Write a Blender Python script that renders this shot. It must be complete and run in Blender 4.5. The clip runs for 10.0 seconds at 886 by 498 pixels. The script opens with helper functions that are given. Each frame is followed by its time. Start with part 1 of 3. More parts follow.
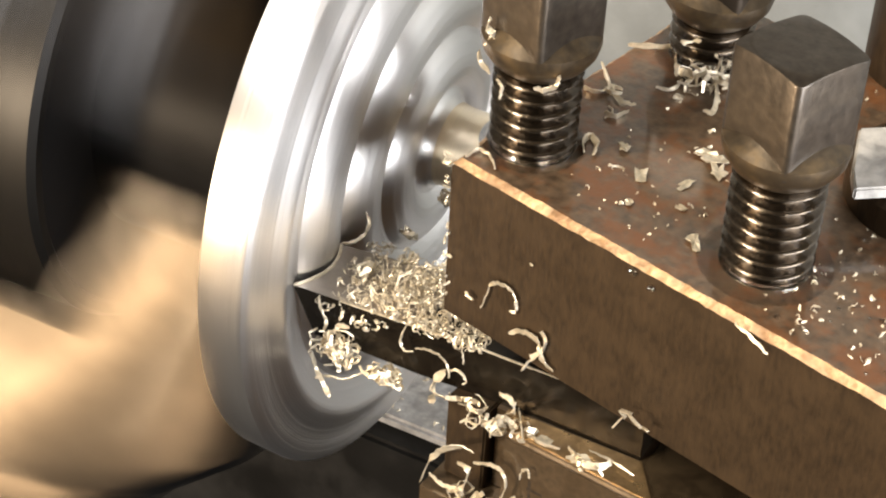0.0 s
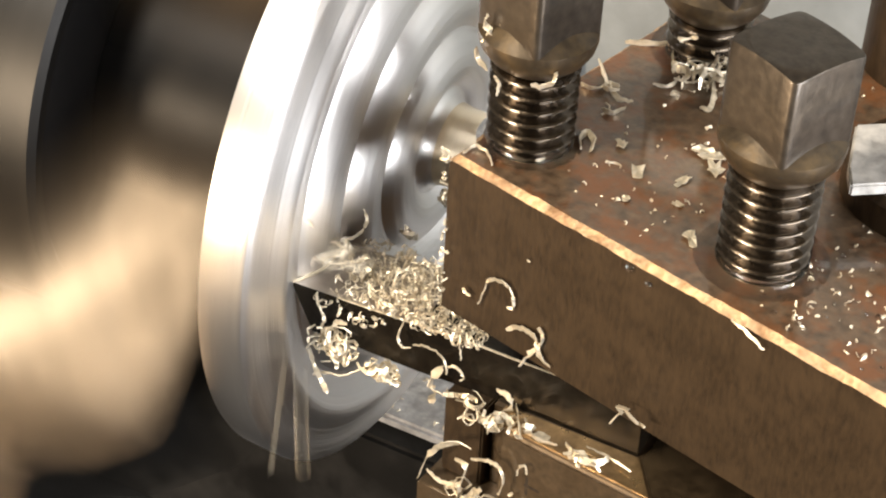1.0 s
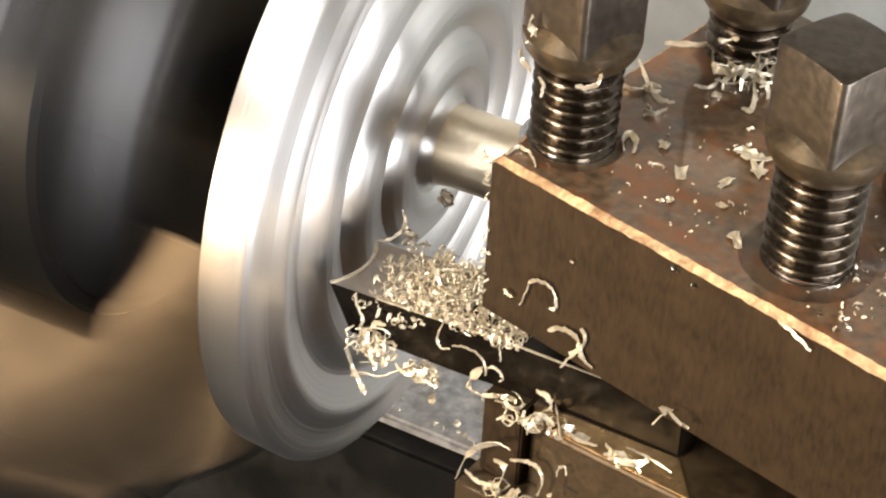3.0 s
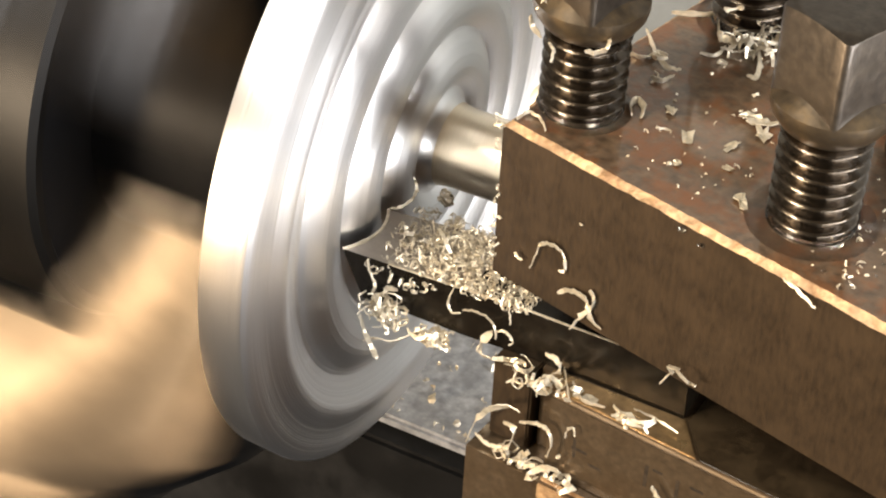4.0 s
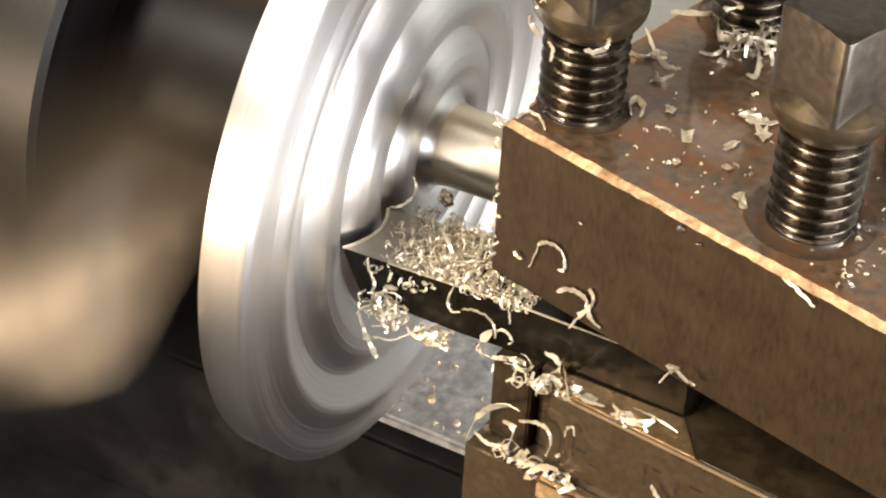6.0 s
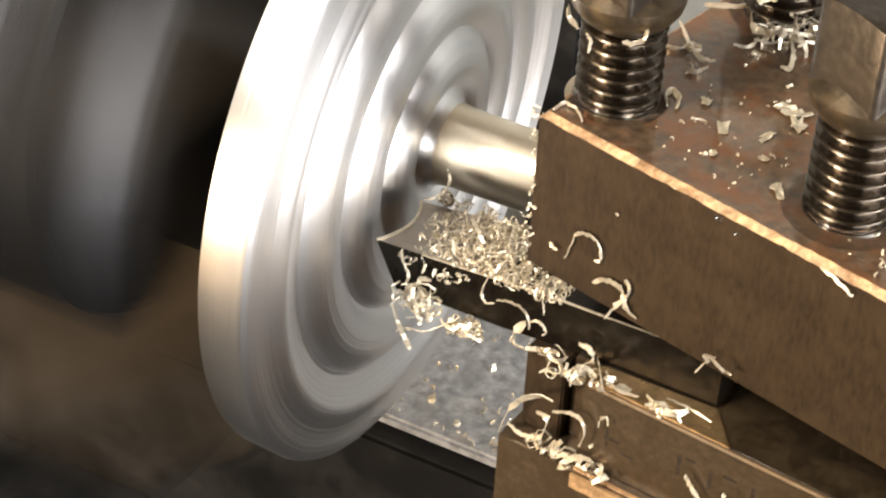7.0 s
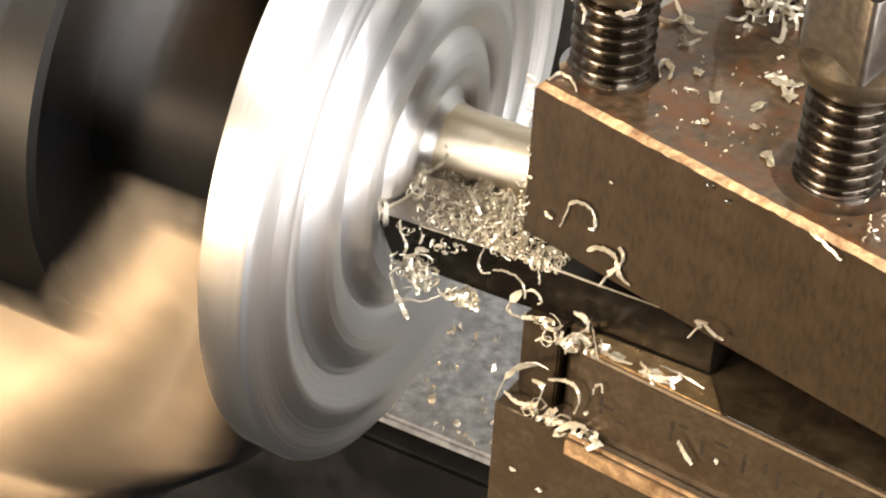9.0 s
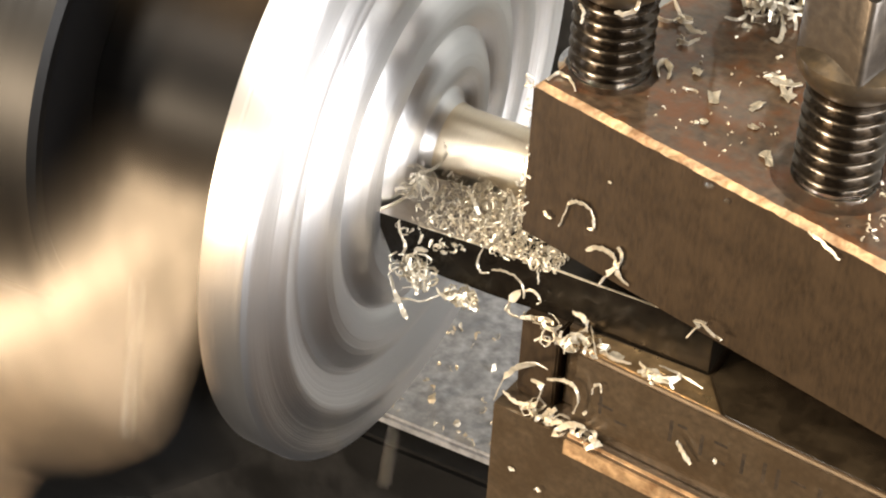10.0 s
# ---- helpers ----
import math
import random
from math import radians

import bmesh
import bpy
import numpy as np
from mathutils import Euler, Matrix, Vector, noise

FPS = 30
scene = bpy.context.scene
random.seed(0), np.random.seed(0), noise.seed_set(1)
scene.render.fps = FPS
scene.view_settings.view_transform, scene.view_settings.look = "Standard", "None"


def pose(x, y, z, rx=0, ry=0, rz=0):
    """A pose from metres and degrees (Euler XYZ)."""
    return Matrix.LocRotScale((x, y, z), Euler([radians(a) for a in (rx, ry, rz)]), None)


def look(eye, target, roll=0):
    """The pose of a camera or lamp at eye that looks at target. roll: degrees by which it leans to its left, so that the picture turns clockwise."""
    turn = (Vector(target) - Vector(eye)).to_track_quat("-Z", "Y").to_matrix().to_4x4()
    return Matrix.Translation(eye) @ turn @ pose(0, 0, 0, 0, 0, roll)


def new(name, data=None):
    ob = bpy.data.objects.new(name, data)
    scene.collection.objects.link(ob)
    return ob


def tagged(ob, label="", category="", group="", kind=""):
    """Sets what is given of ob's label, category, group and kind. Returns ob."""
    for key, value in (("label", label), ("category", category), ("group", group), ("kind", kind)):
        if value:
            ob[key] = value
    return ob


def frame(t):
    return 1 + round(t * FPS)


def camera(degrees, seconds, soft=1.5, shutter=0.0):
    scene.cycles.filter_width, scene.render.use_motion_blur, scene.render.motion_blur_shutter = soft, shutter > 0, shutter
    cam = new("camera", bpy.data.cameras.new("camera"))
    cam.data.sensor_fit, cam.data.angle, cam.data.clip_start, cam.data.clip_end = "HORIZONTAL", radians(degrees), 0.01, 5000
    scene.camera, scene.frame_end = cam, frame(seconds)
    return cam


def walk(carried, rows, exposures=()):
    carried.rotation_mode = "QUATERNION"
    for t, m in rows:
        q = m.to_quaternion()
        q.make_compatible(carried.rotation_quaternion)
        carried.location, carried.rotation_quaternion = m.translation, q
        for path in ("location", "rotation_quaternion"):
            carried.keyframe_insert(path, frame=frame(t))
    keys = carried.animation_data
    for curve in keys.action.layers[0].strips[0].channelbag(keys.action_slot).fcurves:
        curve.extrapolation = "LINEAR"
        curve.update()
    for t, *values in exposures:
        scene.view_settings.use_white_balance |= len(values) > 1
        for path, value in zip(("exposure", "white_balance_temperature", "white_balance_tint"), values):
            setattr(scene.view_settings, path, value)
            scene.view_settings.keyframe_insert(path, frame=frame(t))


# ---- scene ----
MM = 0.001
EYE = (0.12673, -0.24804, 0.20226)
AIM = (EYE[0] - 0.34325, EYE[1] + 0.69994, EYE[2] - 0.62627)
cam = camera(23.10, 10.0, soft=2.1, shutter=0.48)
walk(cam, [(0.0, look(EYE, AIM, 3.23)), (10.0, look(EYE, AIM, 3.23))], exposures=[(0.0, 0.0), (10.0, 0.0)])

# ---- light ----
world = bpy.data.worlds.new("workshop_air")
scene.world = world
world.use_nodes = True
world.node_tree.nodes["Background"].inputs[0].default_value = (0.75, 0.85, 1.0, 1)
world.node_tree.nodes["Background"].inputs[1].default_value = 0.02


def area_lamp(name, eye, target, size, watts, colour):
    data = bpy.data.lights.new(name, "AREA")
    data.shape, data.size, data.energy, data.color = "DISK", size, watts, colour
    ob = new(name, data)
    ob.matrix_world = look(eye, target)
    return ob


area_lamp("work_lamp_light", (-0.20, -0.40, 0.52), (0.0, 0.0, 0.0), 0.16, 7.2, (1.0, 0.90, 0.76))
area_lamp("side_lamp_light", (-0.34, -0.58, 0.03), (0.0, 0.0, 0.0), 0.16, 7.0, (1.0, 0.78, 0.54))
area_lamp("window_daylight", (1.13, -0.35, 0.25), (0.0, 0.0, 0.02), 1.0, 58.0, (0.94, 0.945, 0.97)).data.shape = "SQUARE"


# ---- materials ----
def material(name, colour, rough=0.5, metal=0.0, vary=0.25, grain=400.0, bump=0.15, stain=None, stain_scale=60.0,
             stain_amount=0.5, aniso=0.0, coat=0.0, rough_vary=0.15, stretch=(1, 1, 1), depth=0.0002):
    m = bpy.data.materials.new(name)
    m.use_nodes = True
    nt = m.node_tree
    b = nt.nodes["Principled BSDF"]
    link = nt.links.new
    tc = nt.nodes.new("ShaderNodeTexCoord")
    mp = nt.nodes.new("ShaderNodeMapping")
    mp.inputs["Scale"].default_value = stretch
    link(tc.outputs["Object"], mp.inputs[0])
    fine = nt.nodes.new("ShaderNodeTexNoise")
    fine.inputs["Scale"].default_value, fine.inputs["Detail"].default_value = grain, 5
    link(mp.outputs[0], fine.inputs["Vector"])
    broad = nt.nodes.new("ShaderNodeTexNoise")
    broad.inputs["Scale"].default_value, broad.inputs["Detail"].default_value = stain_scale, 7
    broad.inputs["Roughness"].default_value = 0.65
    link(tc.outputs["Object"], broad.inputs["Vector"])
    ramp = nt.nodes.new("ShaderNodeValToRGB")
    lo = tuple(c * (1 - vary) for c in colour)
    hi = tuple(min(1, c * (1 + vary)) for c in colour)
    ramp.color_ramp.elements[0].position, ramp.color_ramp.elements[0].color = 0.3, (*lo, 1)
    ramp.color_ramp.elements[1].position, ramp.color_ramp.elements[1].color = 0.7, (*hi, 1)
    link(fine.outputs["Fac"], ramp.inputs[0])
    mix = nt.nodes.new("ShaderNodeMix")
    mix.data_type = "RGBA"
    st = nt.nodes.new("ShaderNodeValToRGB")
    st.color_ramp.elements[0].position, st.color_ramp.elements[0].color = 0.45, (0, 0, 0, 1)
    st.color_ramp.elements[1].position = 0.62
    st.color_ramp.elements[1].color = (stain_amount, stain_amount, stain_amount, 1)
    link(broad.outputs["Fac"], st.inputs[0])
    link(st.outputs[0], mix.inputs[0])
    link(ramp.outputs[0], mix.inputs[6])
    mix.inputs[7].default_value = (*(stain or lo), 1)
    link(mix.outputs[2], b.inputs["Base Color"])
    rr = nt.nodes.new("ShaderNodeMapRange")
    rr.inputs["To Min"].default_value = max(0.03, rough - rough_vary)
    rr.inputs["To Max"].default_value = min(1, rough + rough_vary)
    link(broad.outputs["Fac"], rr.inputs["Value"])
    link(rr.outputs[0], b.inputs["Roughness"])
    b.inputs["Metallic"].default_value = metal
    b.inputs["Anisotropic"].default_value = aniso
    b.inputs["Coat Weight"].default_value = coat
    b.inputs["Coat Roughness"].default_value = 0.08
    if bump:
        bp = nt.nodes.new("ShaderNodeBump")
        bp.inputs["Strength"].default_value, bp.inputs["Distance"].default_value = bump, depth
        link(fine.outputs["Fac"], bp.inputs["Height"])
        link(bp.outputs[0], b.inputs["Normal"])
    return m


ALU = material("turned_aluminium", (0.85, 0.83, 0.81), 0.375, 1.0, 0.03, 500, 0.0, stain_scale=90, stain_amount=0.2, rough_vary=0.05)


def turning_marks(m, strength, depth):
    """Fine concentric tool marks round the x axis."""
    nt = m.node_tree
    b = nt.nodes["Principled BSDF"]
    tc = nt.nodes.new("ShaderNodeTexCoord")
    flat = nt.nodes.new("ShaderNodeVectorMath")
    flat.operation = "MULTIPLY"
    flat.inputs[1].default_value = (0, 1, 1)
    nt.links.new(tc.outputs["Object"], flat.inputs[0])
    ln = nt.nodes.new("ShaderNodeVectorMath")
    ln.operation = "LENGTH"
    nt.links.new(flat.outputs[0], ln.inputs[0])
    sep = nt.nodes.new("ShaderNodeSeparateXYZ")
    nt.links.new(tc.outputs["Object"], sep.inputs[0])
    add = nt.nodes.new("ShaderNodeMath")
    nt.links.new(ln.outputs["Value"], add.inputs[0])
    nt.links.new(sep.outputs[0], add.inputs[1])
    ns = nt.nodes.new("ShaderNodeTexNoise")
    ns.noise_dimensions = "1D"
    ns.inputs["Scale"].default_value, ns.inputs["Detail"].default_value, ns.inputs["Roughness"].default_value = 900, 4, 0.6
    nt.links.new(add.outputs[0], ns.inputs["W"])
    bp = nt.nodes.new("ShaderNodeBump")
    bp.inputs["Strength"].default_value, bp.inputs["Distance"].default_value = strength, depth
    nt.links.new(ns.outputs["Fac"], bp.inputs["Height"])
    nt.links.new(bp.outputs[0], b.inputs["Normal"])


turning_marks(ALU, 0.4, 0.0003)
ALU.node_tree.nodes["Principled BSDF"].inputs["Anisotropic"].default_value = 0.7
ALU.node_tree.nodes["Principled BSDF"].inputs["Anisotropic Rotation"].default_value = 0.25
lay = ALU.node_tree.nodes.new("ShaderNodeTangent")
lay.direction_type, lay.axis = "RADIAL", "X"
ALU.node_tree.links.new(lay.outputs[0], ALU.node_tree.nodes["Principled BSDF"].inputs["Tangent"])
TOOL_DARK_SPEC = 0.35
GOLD_EDGE = material("golden_oily_chamfer", (0.075, 0.048, 0.023), 0.5, 0.6, 0.25, 500, 0.3, (0.11, 0.07, 0.032), 200, 0.6)
# same aluminium as the disc, tinted golden for the warm reflections on it
STUB = material("warm_tinted_stub", (0.72, 0.63, 0.48), 0.36, 1.0, 0.05, 300, 0.08, (0.62, 0.53, 0.38), 120, 0.4, stretch=(12, 1, 1))
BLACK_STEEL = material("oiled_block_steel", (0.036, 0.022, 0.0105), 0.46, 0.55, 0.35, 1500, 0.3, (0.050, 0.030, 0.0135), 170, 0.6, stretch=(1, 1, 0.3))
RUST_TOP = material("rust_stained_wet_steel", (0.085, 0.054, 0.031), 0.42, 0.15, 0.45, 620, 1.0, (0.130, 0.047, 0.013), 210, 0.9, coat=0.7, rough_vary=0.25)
# worn edge metal, paler and more golden to hold the lamp's edge highlight
WORN_LIT_EDGE = material("worn_lit_edge", (0.33, 0.205, 0.10), 0.5, 0.3, 0.45, 420, 0.8, (0.15, 0.075, 0.03), 330, 0.85, depth=0.0006)
SCREW_STEEL = material("dark_screw_steel", (0.10, 0.078, 0.055), 0.24, 1.0, 0.3, 900, 0.5, (0.05, 0.036, 0.024), 260, 0.8, coat=0.6, rough_vary=0.14)
HEAD_STEEL = material("grey_screw_head_steel", (0.054, 0.044, 0.034), 0.40, 0.8, 0.3, 700, 0.35, (0.040, 0.030, 0.021), 120, 0.5, coat=0.25)
COLLAR_STEEL = material("oily_brown_collar_steel", (0.055, 0.040, 0.024), 0.44, 0.7, 0.3, 700, 0.3, (0.10, 0.066, 0.03), 200, 0.8, coat=0.25)
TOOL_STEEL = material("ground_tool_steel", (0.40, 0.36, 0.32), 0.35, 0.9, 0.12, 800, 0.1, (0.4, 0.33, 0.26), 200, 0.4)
TOOL_SIDE = material("dark_tool_steel", (0.012, 0.009, 0.006), 0.22, 0.5, 0.25, 600, 0.12, (0.024, 0.018, 0.011), 140, 0.5)
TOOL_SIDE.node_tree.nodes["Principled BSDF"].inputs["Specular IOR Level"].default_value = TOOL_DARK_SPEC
# gold base colour holds the warm lamp's reflection on the holder top
LEDGE = material("lamp_gold_ledge", (0.30, 0.20, 0.095), 0.30, 0.75, 0.3, 500, 0.4, (0.16, 0.10, 0.045), 190, 0.7, coat=0.6)
BLACK_FILM = material("black_gloss_film", (0.016, 0.011, 0.006), 0.16, 0.0, 0.4, 300, 0.5, (0.05, 0.034, 0.018), 170, 0.6, coat=0.8)
STAMP = material("dirt_filled_stamping", (0.022, 0.015, 0.009), 0.5, 0.3, 0.5, 1500, 0.3, (0.05, 0.032, 0.017), 700, 0.7)
HOLDER_STEEL = material("oily_holder_steel", (0.088, 0.060, 0.034), 0.38, 0.6, 0.25, 900, 0.3, (0.062, 0.039, 0.019), 160, 0.8, coat=0.3)
CHIP = material("aluminium_swarf", (0.62, 0.54, 0.40), 0.40, 0.7, 0.2, 1400, 0.6, (0.86, 0.78, 0.64), 500, 0.7)
BED = material("chip_strewn_grey_bed", (0.40, 0.405, 0.42), 0.42, 0.4, 0.4, 420, 0.8, (0.24, 0.245, 0.255), 90, 0.7, coat=0.3)
TRAY = material("tan_bounce_paint", (0.62, 0.46, 0.28), 0.5, 0.0, 0.12, 60, 0.1, (0.45, 0.32, 0.19), 14, 0.5)
# bed parts have their shade put into this near-black; guard upright shares it
DARK = material("near_black_iron", (0.006, 0.0058, 0.0056), 0.6, 0.1, 0.5, 90, 0.5, (0.03, 0.029, 0.028), 30, 0.6)
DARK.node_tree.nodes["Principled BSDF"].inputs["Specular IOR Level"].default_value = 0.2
PANEL = material("grey_splash_guard_paint", (0.19, 0.2, 0.198), 0.5, 0.0, 0.1, 120, 0.1, (0.10, 0.105, 0.10), 12, 0.5)
WALL = material("cream_workshop_wall", (0.55, 0.5, 0.42), 0.8, 0.0, 0.08, 30, 0.1, (0.45, 0.4, 0.33), 3, 0.4)
FLOORM = material("concrete_workshop_floor", (0.25, 0.24, 0.22), 0.8, 0.0, 0.2, 40, 0.2, (0.15, 0.14, 0.13), 4, 0.5)
PLATE = material("scuffed_pale_plate", (0.40, 0.385, 0.36), 0.5, 0.4, 0.3, 500, 0.8, (0.60, 0.57, 0.52), 220, 0.8)
WHITE = material("white_card", (0.8, 0.79, 0.76), 0.6, 0.0, 0.06, 300, 0.1, (0.6, 0.57, 0.52), 80, 0.4)


# ---- mesh helpers ----
def finish(name, bm, mat, parent=None, label="", smooth=None):
    bmesh.ops.recalc_face_normals(bm, faces=bm.faces)
    me = bpy.data.meshes.new(name)
    bm.to_mesh(me)
    bm.free()
    mats = mat if isinstance(mat, (list, tuple)) else [mat]
    for q in mats:
        me.materials.append(q)
    if smooth is not None:
        me.shade_smooth()
        me.set_sharp_from_angle(angle=radians(smooth))
    ob = new(name, me)
    if parent is not None:
        ob.parent = parent
    if label:
        ob["label"] = label
    return ob


def part(name, bm, mat, parent, label="", smooth=None):
    return finish(name, bm, mat, parent, label, smooth)


def empty(name, m=None):
    ob = new(name)
    ob.empty_display_size = 0.005
    if m is not None:
        ob.matrix_world = m
    return ob


def prism(points, z0, z1, bevel=0.0, segments=2, m=None):
    """A solid with the outline points (x, y in mm), from z0 to z1 (mm)."""
    bm = bmesh.new()
    lo = [bm.verts.new((x * MM, y * MM, z0 * MM)) for x, y in points]
    hi = [bm.verts.new((x * MM, y * MM, z1 * MM)) for x, y in points]
    bm.faces.new(lo[::-1])
    bm.faces.new(hi)
    n = len(points)
    for i in range(n):
        bm.faces.new((lo[i], lo[(i + 1) % n], hi[(i + 1) % n], hi[i]))
    if bevel:
        bmesh.ops.recalc_face_normals(bm, faces=bm.faces)
        bmesh.ops.bevel(bm, geom=bm.edges[:], offset=bevel * MM, segments=segments, affect="EDGES", clamp_overlap=True)
    if m is not None:
        bm.transform(m)
    return bm


def box(x0, x1, y0, y1, z0, z1, bevel=0.0, segments=2, m=None):
    return prism([(x0, y0), (x1, y0), (x1, y1), (x0, y1)], z0, z1, bevel, segments, m)


def lathe(profile, n=128, closed=True):
    """A solid of revolution round the x axis from (x, r) in mm."""
    bm = bmesh.new()
    rings = []
    for x, r in profile:
        if r < 1e-6:
            rings.append([bm.verts.new((x * MM, 0, 0))])
        else:
            rings.append([bm.verts.new((x * MM, r * MM * math.cos(2 * math.pi * i / n), r * MM * math.sin(2 * math.pi * i / n))) for i in range(n)])
    for a, b in zip(rings, rings[1:]):
        for i in range(n):
            j = (i + 1) % n
            q = [a[0]] if len(a) == 1 else [a[i], a[j]]
            w = [b[0]] if len(b) == 1 else [b[j], b[i]]
            if len(q) + len(w) > 2:
                bm.faces.new(q + w)
    return bm


def z_lathe(profile, n=48):
    """A solid of revolution round the z axis from (z, r) in mm."""
    bm = lathe(profile, n)
    bm.transform(Matrix(((0, 1, 0, 0), (0, 0, 1, 0), (1, 0, 0, 0), (0, 0, 0, 1))))
    return bm


def ribbon(bm, points, width, thick, m=None, island_twist=0.0):
    """A thin solid ribbon along points (mm), tapering to both ends."""
    pts = [Vector(p) * MM for p in points]
    n = len(pts)
    rows = []
    for i, p in enumerate(pts):
        d = (pts[min(i + 1, n - 1)] - pts[max(i - 1, 0)]).normalized()
        up = Vector((0, 0, 1)) if abs(d.z) < 0.9 else Vector((0, 1, 0))
        a = d.cross(up).normalized()
        c = a.cross(d).normalized()
        tw = island_twist * i / n
        a, c = a * math.cos(tw) + c * math.sin(tw), c * math.cos(tw) - a * math.sin(tw)
        taper = (0.55 + 0.45 * min(1.0, 4 * min(i, n - 1 - i) / n)) * (0.6 + 0.8 * abs(noise.noise(p * 1500 + Vector((n + width * 50, 0, 0)))))
        w, h = c * width * MM * taper / 2, a * thick * MM / 2
        rows.append([bm.verts.new(m @ q if m is not None else q) for q in (p + w + h, p - w + h, p - w - h, p + w - h)])
    for r, q in zip(rows, rows[1:]):
        for i in range(4):
            bm.faces.new((r[i], r[(i + 1) % 4], q[(i + 1) % 4], q[i]))
    bm.faces.new(rows[0])
    bm.faces.new(rows[-1][::-1])


# ---- the workshop round the lathe ----
def build_room():
    def slab(name, lo, hi, mat, label, cat):
        ob = finish(name, box(*[v / MM for pair in zip(lo, hi) for v in pair]), mat)
        return tagged(ob, label, cat, kind="structure")
    slab("floor", (-2, -2, -1.15), (2, 2, -1.05), FLOORM, "grey concrete workshop floor under the lathe", "floor")
    slab("wall_north", (-2, 1.5, -1.05), (2, 1.6, 1.95), WALL, "plain cream painted workshop wall", "wall")
    slab("wall_south", (-2, -1.6, -1.05), (2, -1.5, 1.95), WALL, "plain cream painted workshop wall", "wall")
    for name, lo, hi in (("wall_east_1", (1.15, -1.6, -1.05), (1.27, -0.93, 1.95)), ("wall_east_2", (1.15, 0.23, -1.05), (1.27, 1.6, 1.95)),
                         ("wall_east_3", (1.15, -0.93, -1.05), (1.27, 0.23, -0.33)), ("wall_east_4", (1.15, -0.93, 0.83), (1.27, 0.23, 1.95))):
        slab(name, lo, hi, WALL, "plain cream painted workshop wall beside a window", "wall")
    win = empty("window_1")
    tagged(win, "white-framed workshop window letting in daylight", "window", kind="structure")
    part("window_frame", box(1150, 1200, -930, -890, -330, 830, 2), WHITE, win)
    part("window_frame", box(1150, 1200, 190, 230, -330, 830, 2), WHITE, win)
    part("window_frame", box(1150, 1200, -889, 189, -330, -290, 2), WHITE, win)
    part("window_frame", box(1150, 1200, -889, 189, 790, 830, 2), WHITE, win)
    slab("wall_west", (-2.1, -1.6, -1.05), (-2, 1.6, 1.95), WALL, "plain cream painted workshop wall", "wall")
    slab("ceiling", (-2.1, -1.6, 2.02), (2.1, 1.6, 2.1), WALL, "plain cream painted workshop ceiling", "ceiling")


def build_bed():
    bed = empty("lathe_bed")
    tagged(bed, "grey iron lathe bed strewn with swarf", "lathe bed")
    part("rear_way", box(-46, 420, 36.2, 95, -103, -100, 0.8), BED, bed, "grey worn bed way with specks of swarf")
    # step, front way and web carry the shade below the bed in their colour
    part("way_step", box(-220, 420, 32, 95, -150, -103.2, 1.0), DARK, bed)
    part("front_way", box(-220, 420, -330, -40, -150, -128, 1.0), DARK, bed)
    part("cross_web", box(-220, 420, -39.8, 95, -190, -150.2, 1.0), DARK, bed, "web added between the ways, its shade in the black colour")
    # mostly hidden tray, added to throw warm tan light up at the disc
    tray = finish("chip_tray", box(-500, 700, -520, 320, -215, -205, 1.0), TRAY)
    tagged(tray, "tan tray added below the lathe bed to reflect warm light", "chip tray")
    legs = finish("machine_stand", box(-480, 680, -250, 250, -1050, -215.2, 4), PANEL)
    tagged(legs, "grey painted steel stand under the lathe", "machine stand")
    guard = empty("splash_guard")
    part("panel", box(-400, -62.5, 205, 209, -205, 330, 1.0), PANEL, guard)
    part("panel", box(-61.5, 700, 205, 209, -205, 330, 1.0), PANEL, guard)
    # strip added to make the dark vertical band right of the disc
    part("upright", box(-68.5, -56.5, 201, 204.8, -205, 330, 1.5), DARK, guard, "dark upright strip added in front of the splash guard")
    tagged(guard, "pale grey painted sheet splash guard behind the lathe", "splash guard")


build_room()
build_bed()


# ---- spindle, chuck and disc ----
SPINDLE = pose(0, 0.98 * MM, 0.95 * MM, 0, 0.78, 1.03)


def steel_streaks(name, lo, hi, rough, metal):
    """Worn steel with streaks that run round the spindle and blotches of oil."""
    return material(name, hi, rough, metal, 0.1, 90, 0.25, lo, 55, 0.9, rough_vary=0.1, stretch=(6, 1, 1), depth=0.0004)


def jaw_mesh(half):
    """A chuck jaw that reaches out along +y: ground flanks, darker rounded outer end that steps down towards its foot.
    """
    side = [(-41.9, 14), (-15, 14), (-15, 60), (-16.5, 64), (-25, 71), (-33, 74), (-34.5, 76), (-35, 82), (-37, 84), (-72, 84), (-74, 82), (-74, 47), (-41.9, 47)]
    levels = [half * q for q in (-1, -0.93, -0.75, -0.5, -0.25, 0, 0.25, 0.5, 0.75, 0.93, 1)]
    bm = bmesh.new()
    rings = []
    for z in levels:
        trim = 1.4 * max(0.0, abs(z / half) - 0.93) / 0.07
        rings.append([bm.verts.new((x * MM, (math.sqrt(r * r - z * z) - trim if r > 50 else r) * MM, z * MM)) for x, r in side])
    n = len(side)
    for p, q in zip(rings, rings[1:]):
        for i in range(n):
            j = (i + 1) % n
            bm.faces.new((p[i], p[j], q[j], q[i])).material_index = 1
    bm.faces.new(rings[0][::-1])
    bm.faces.new(rings[-1])
    return bm


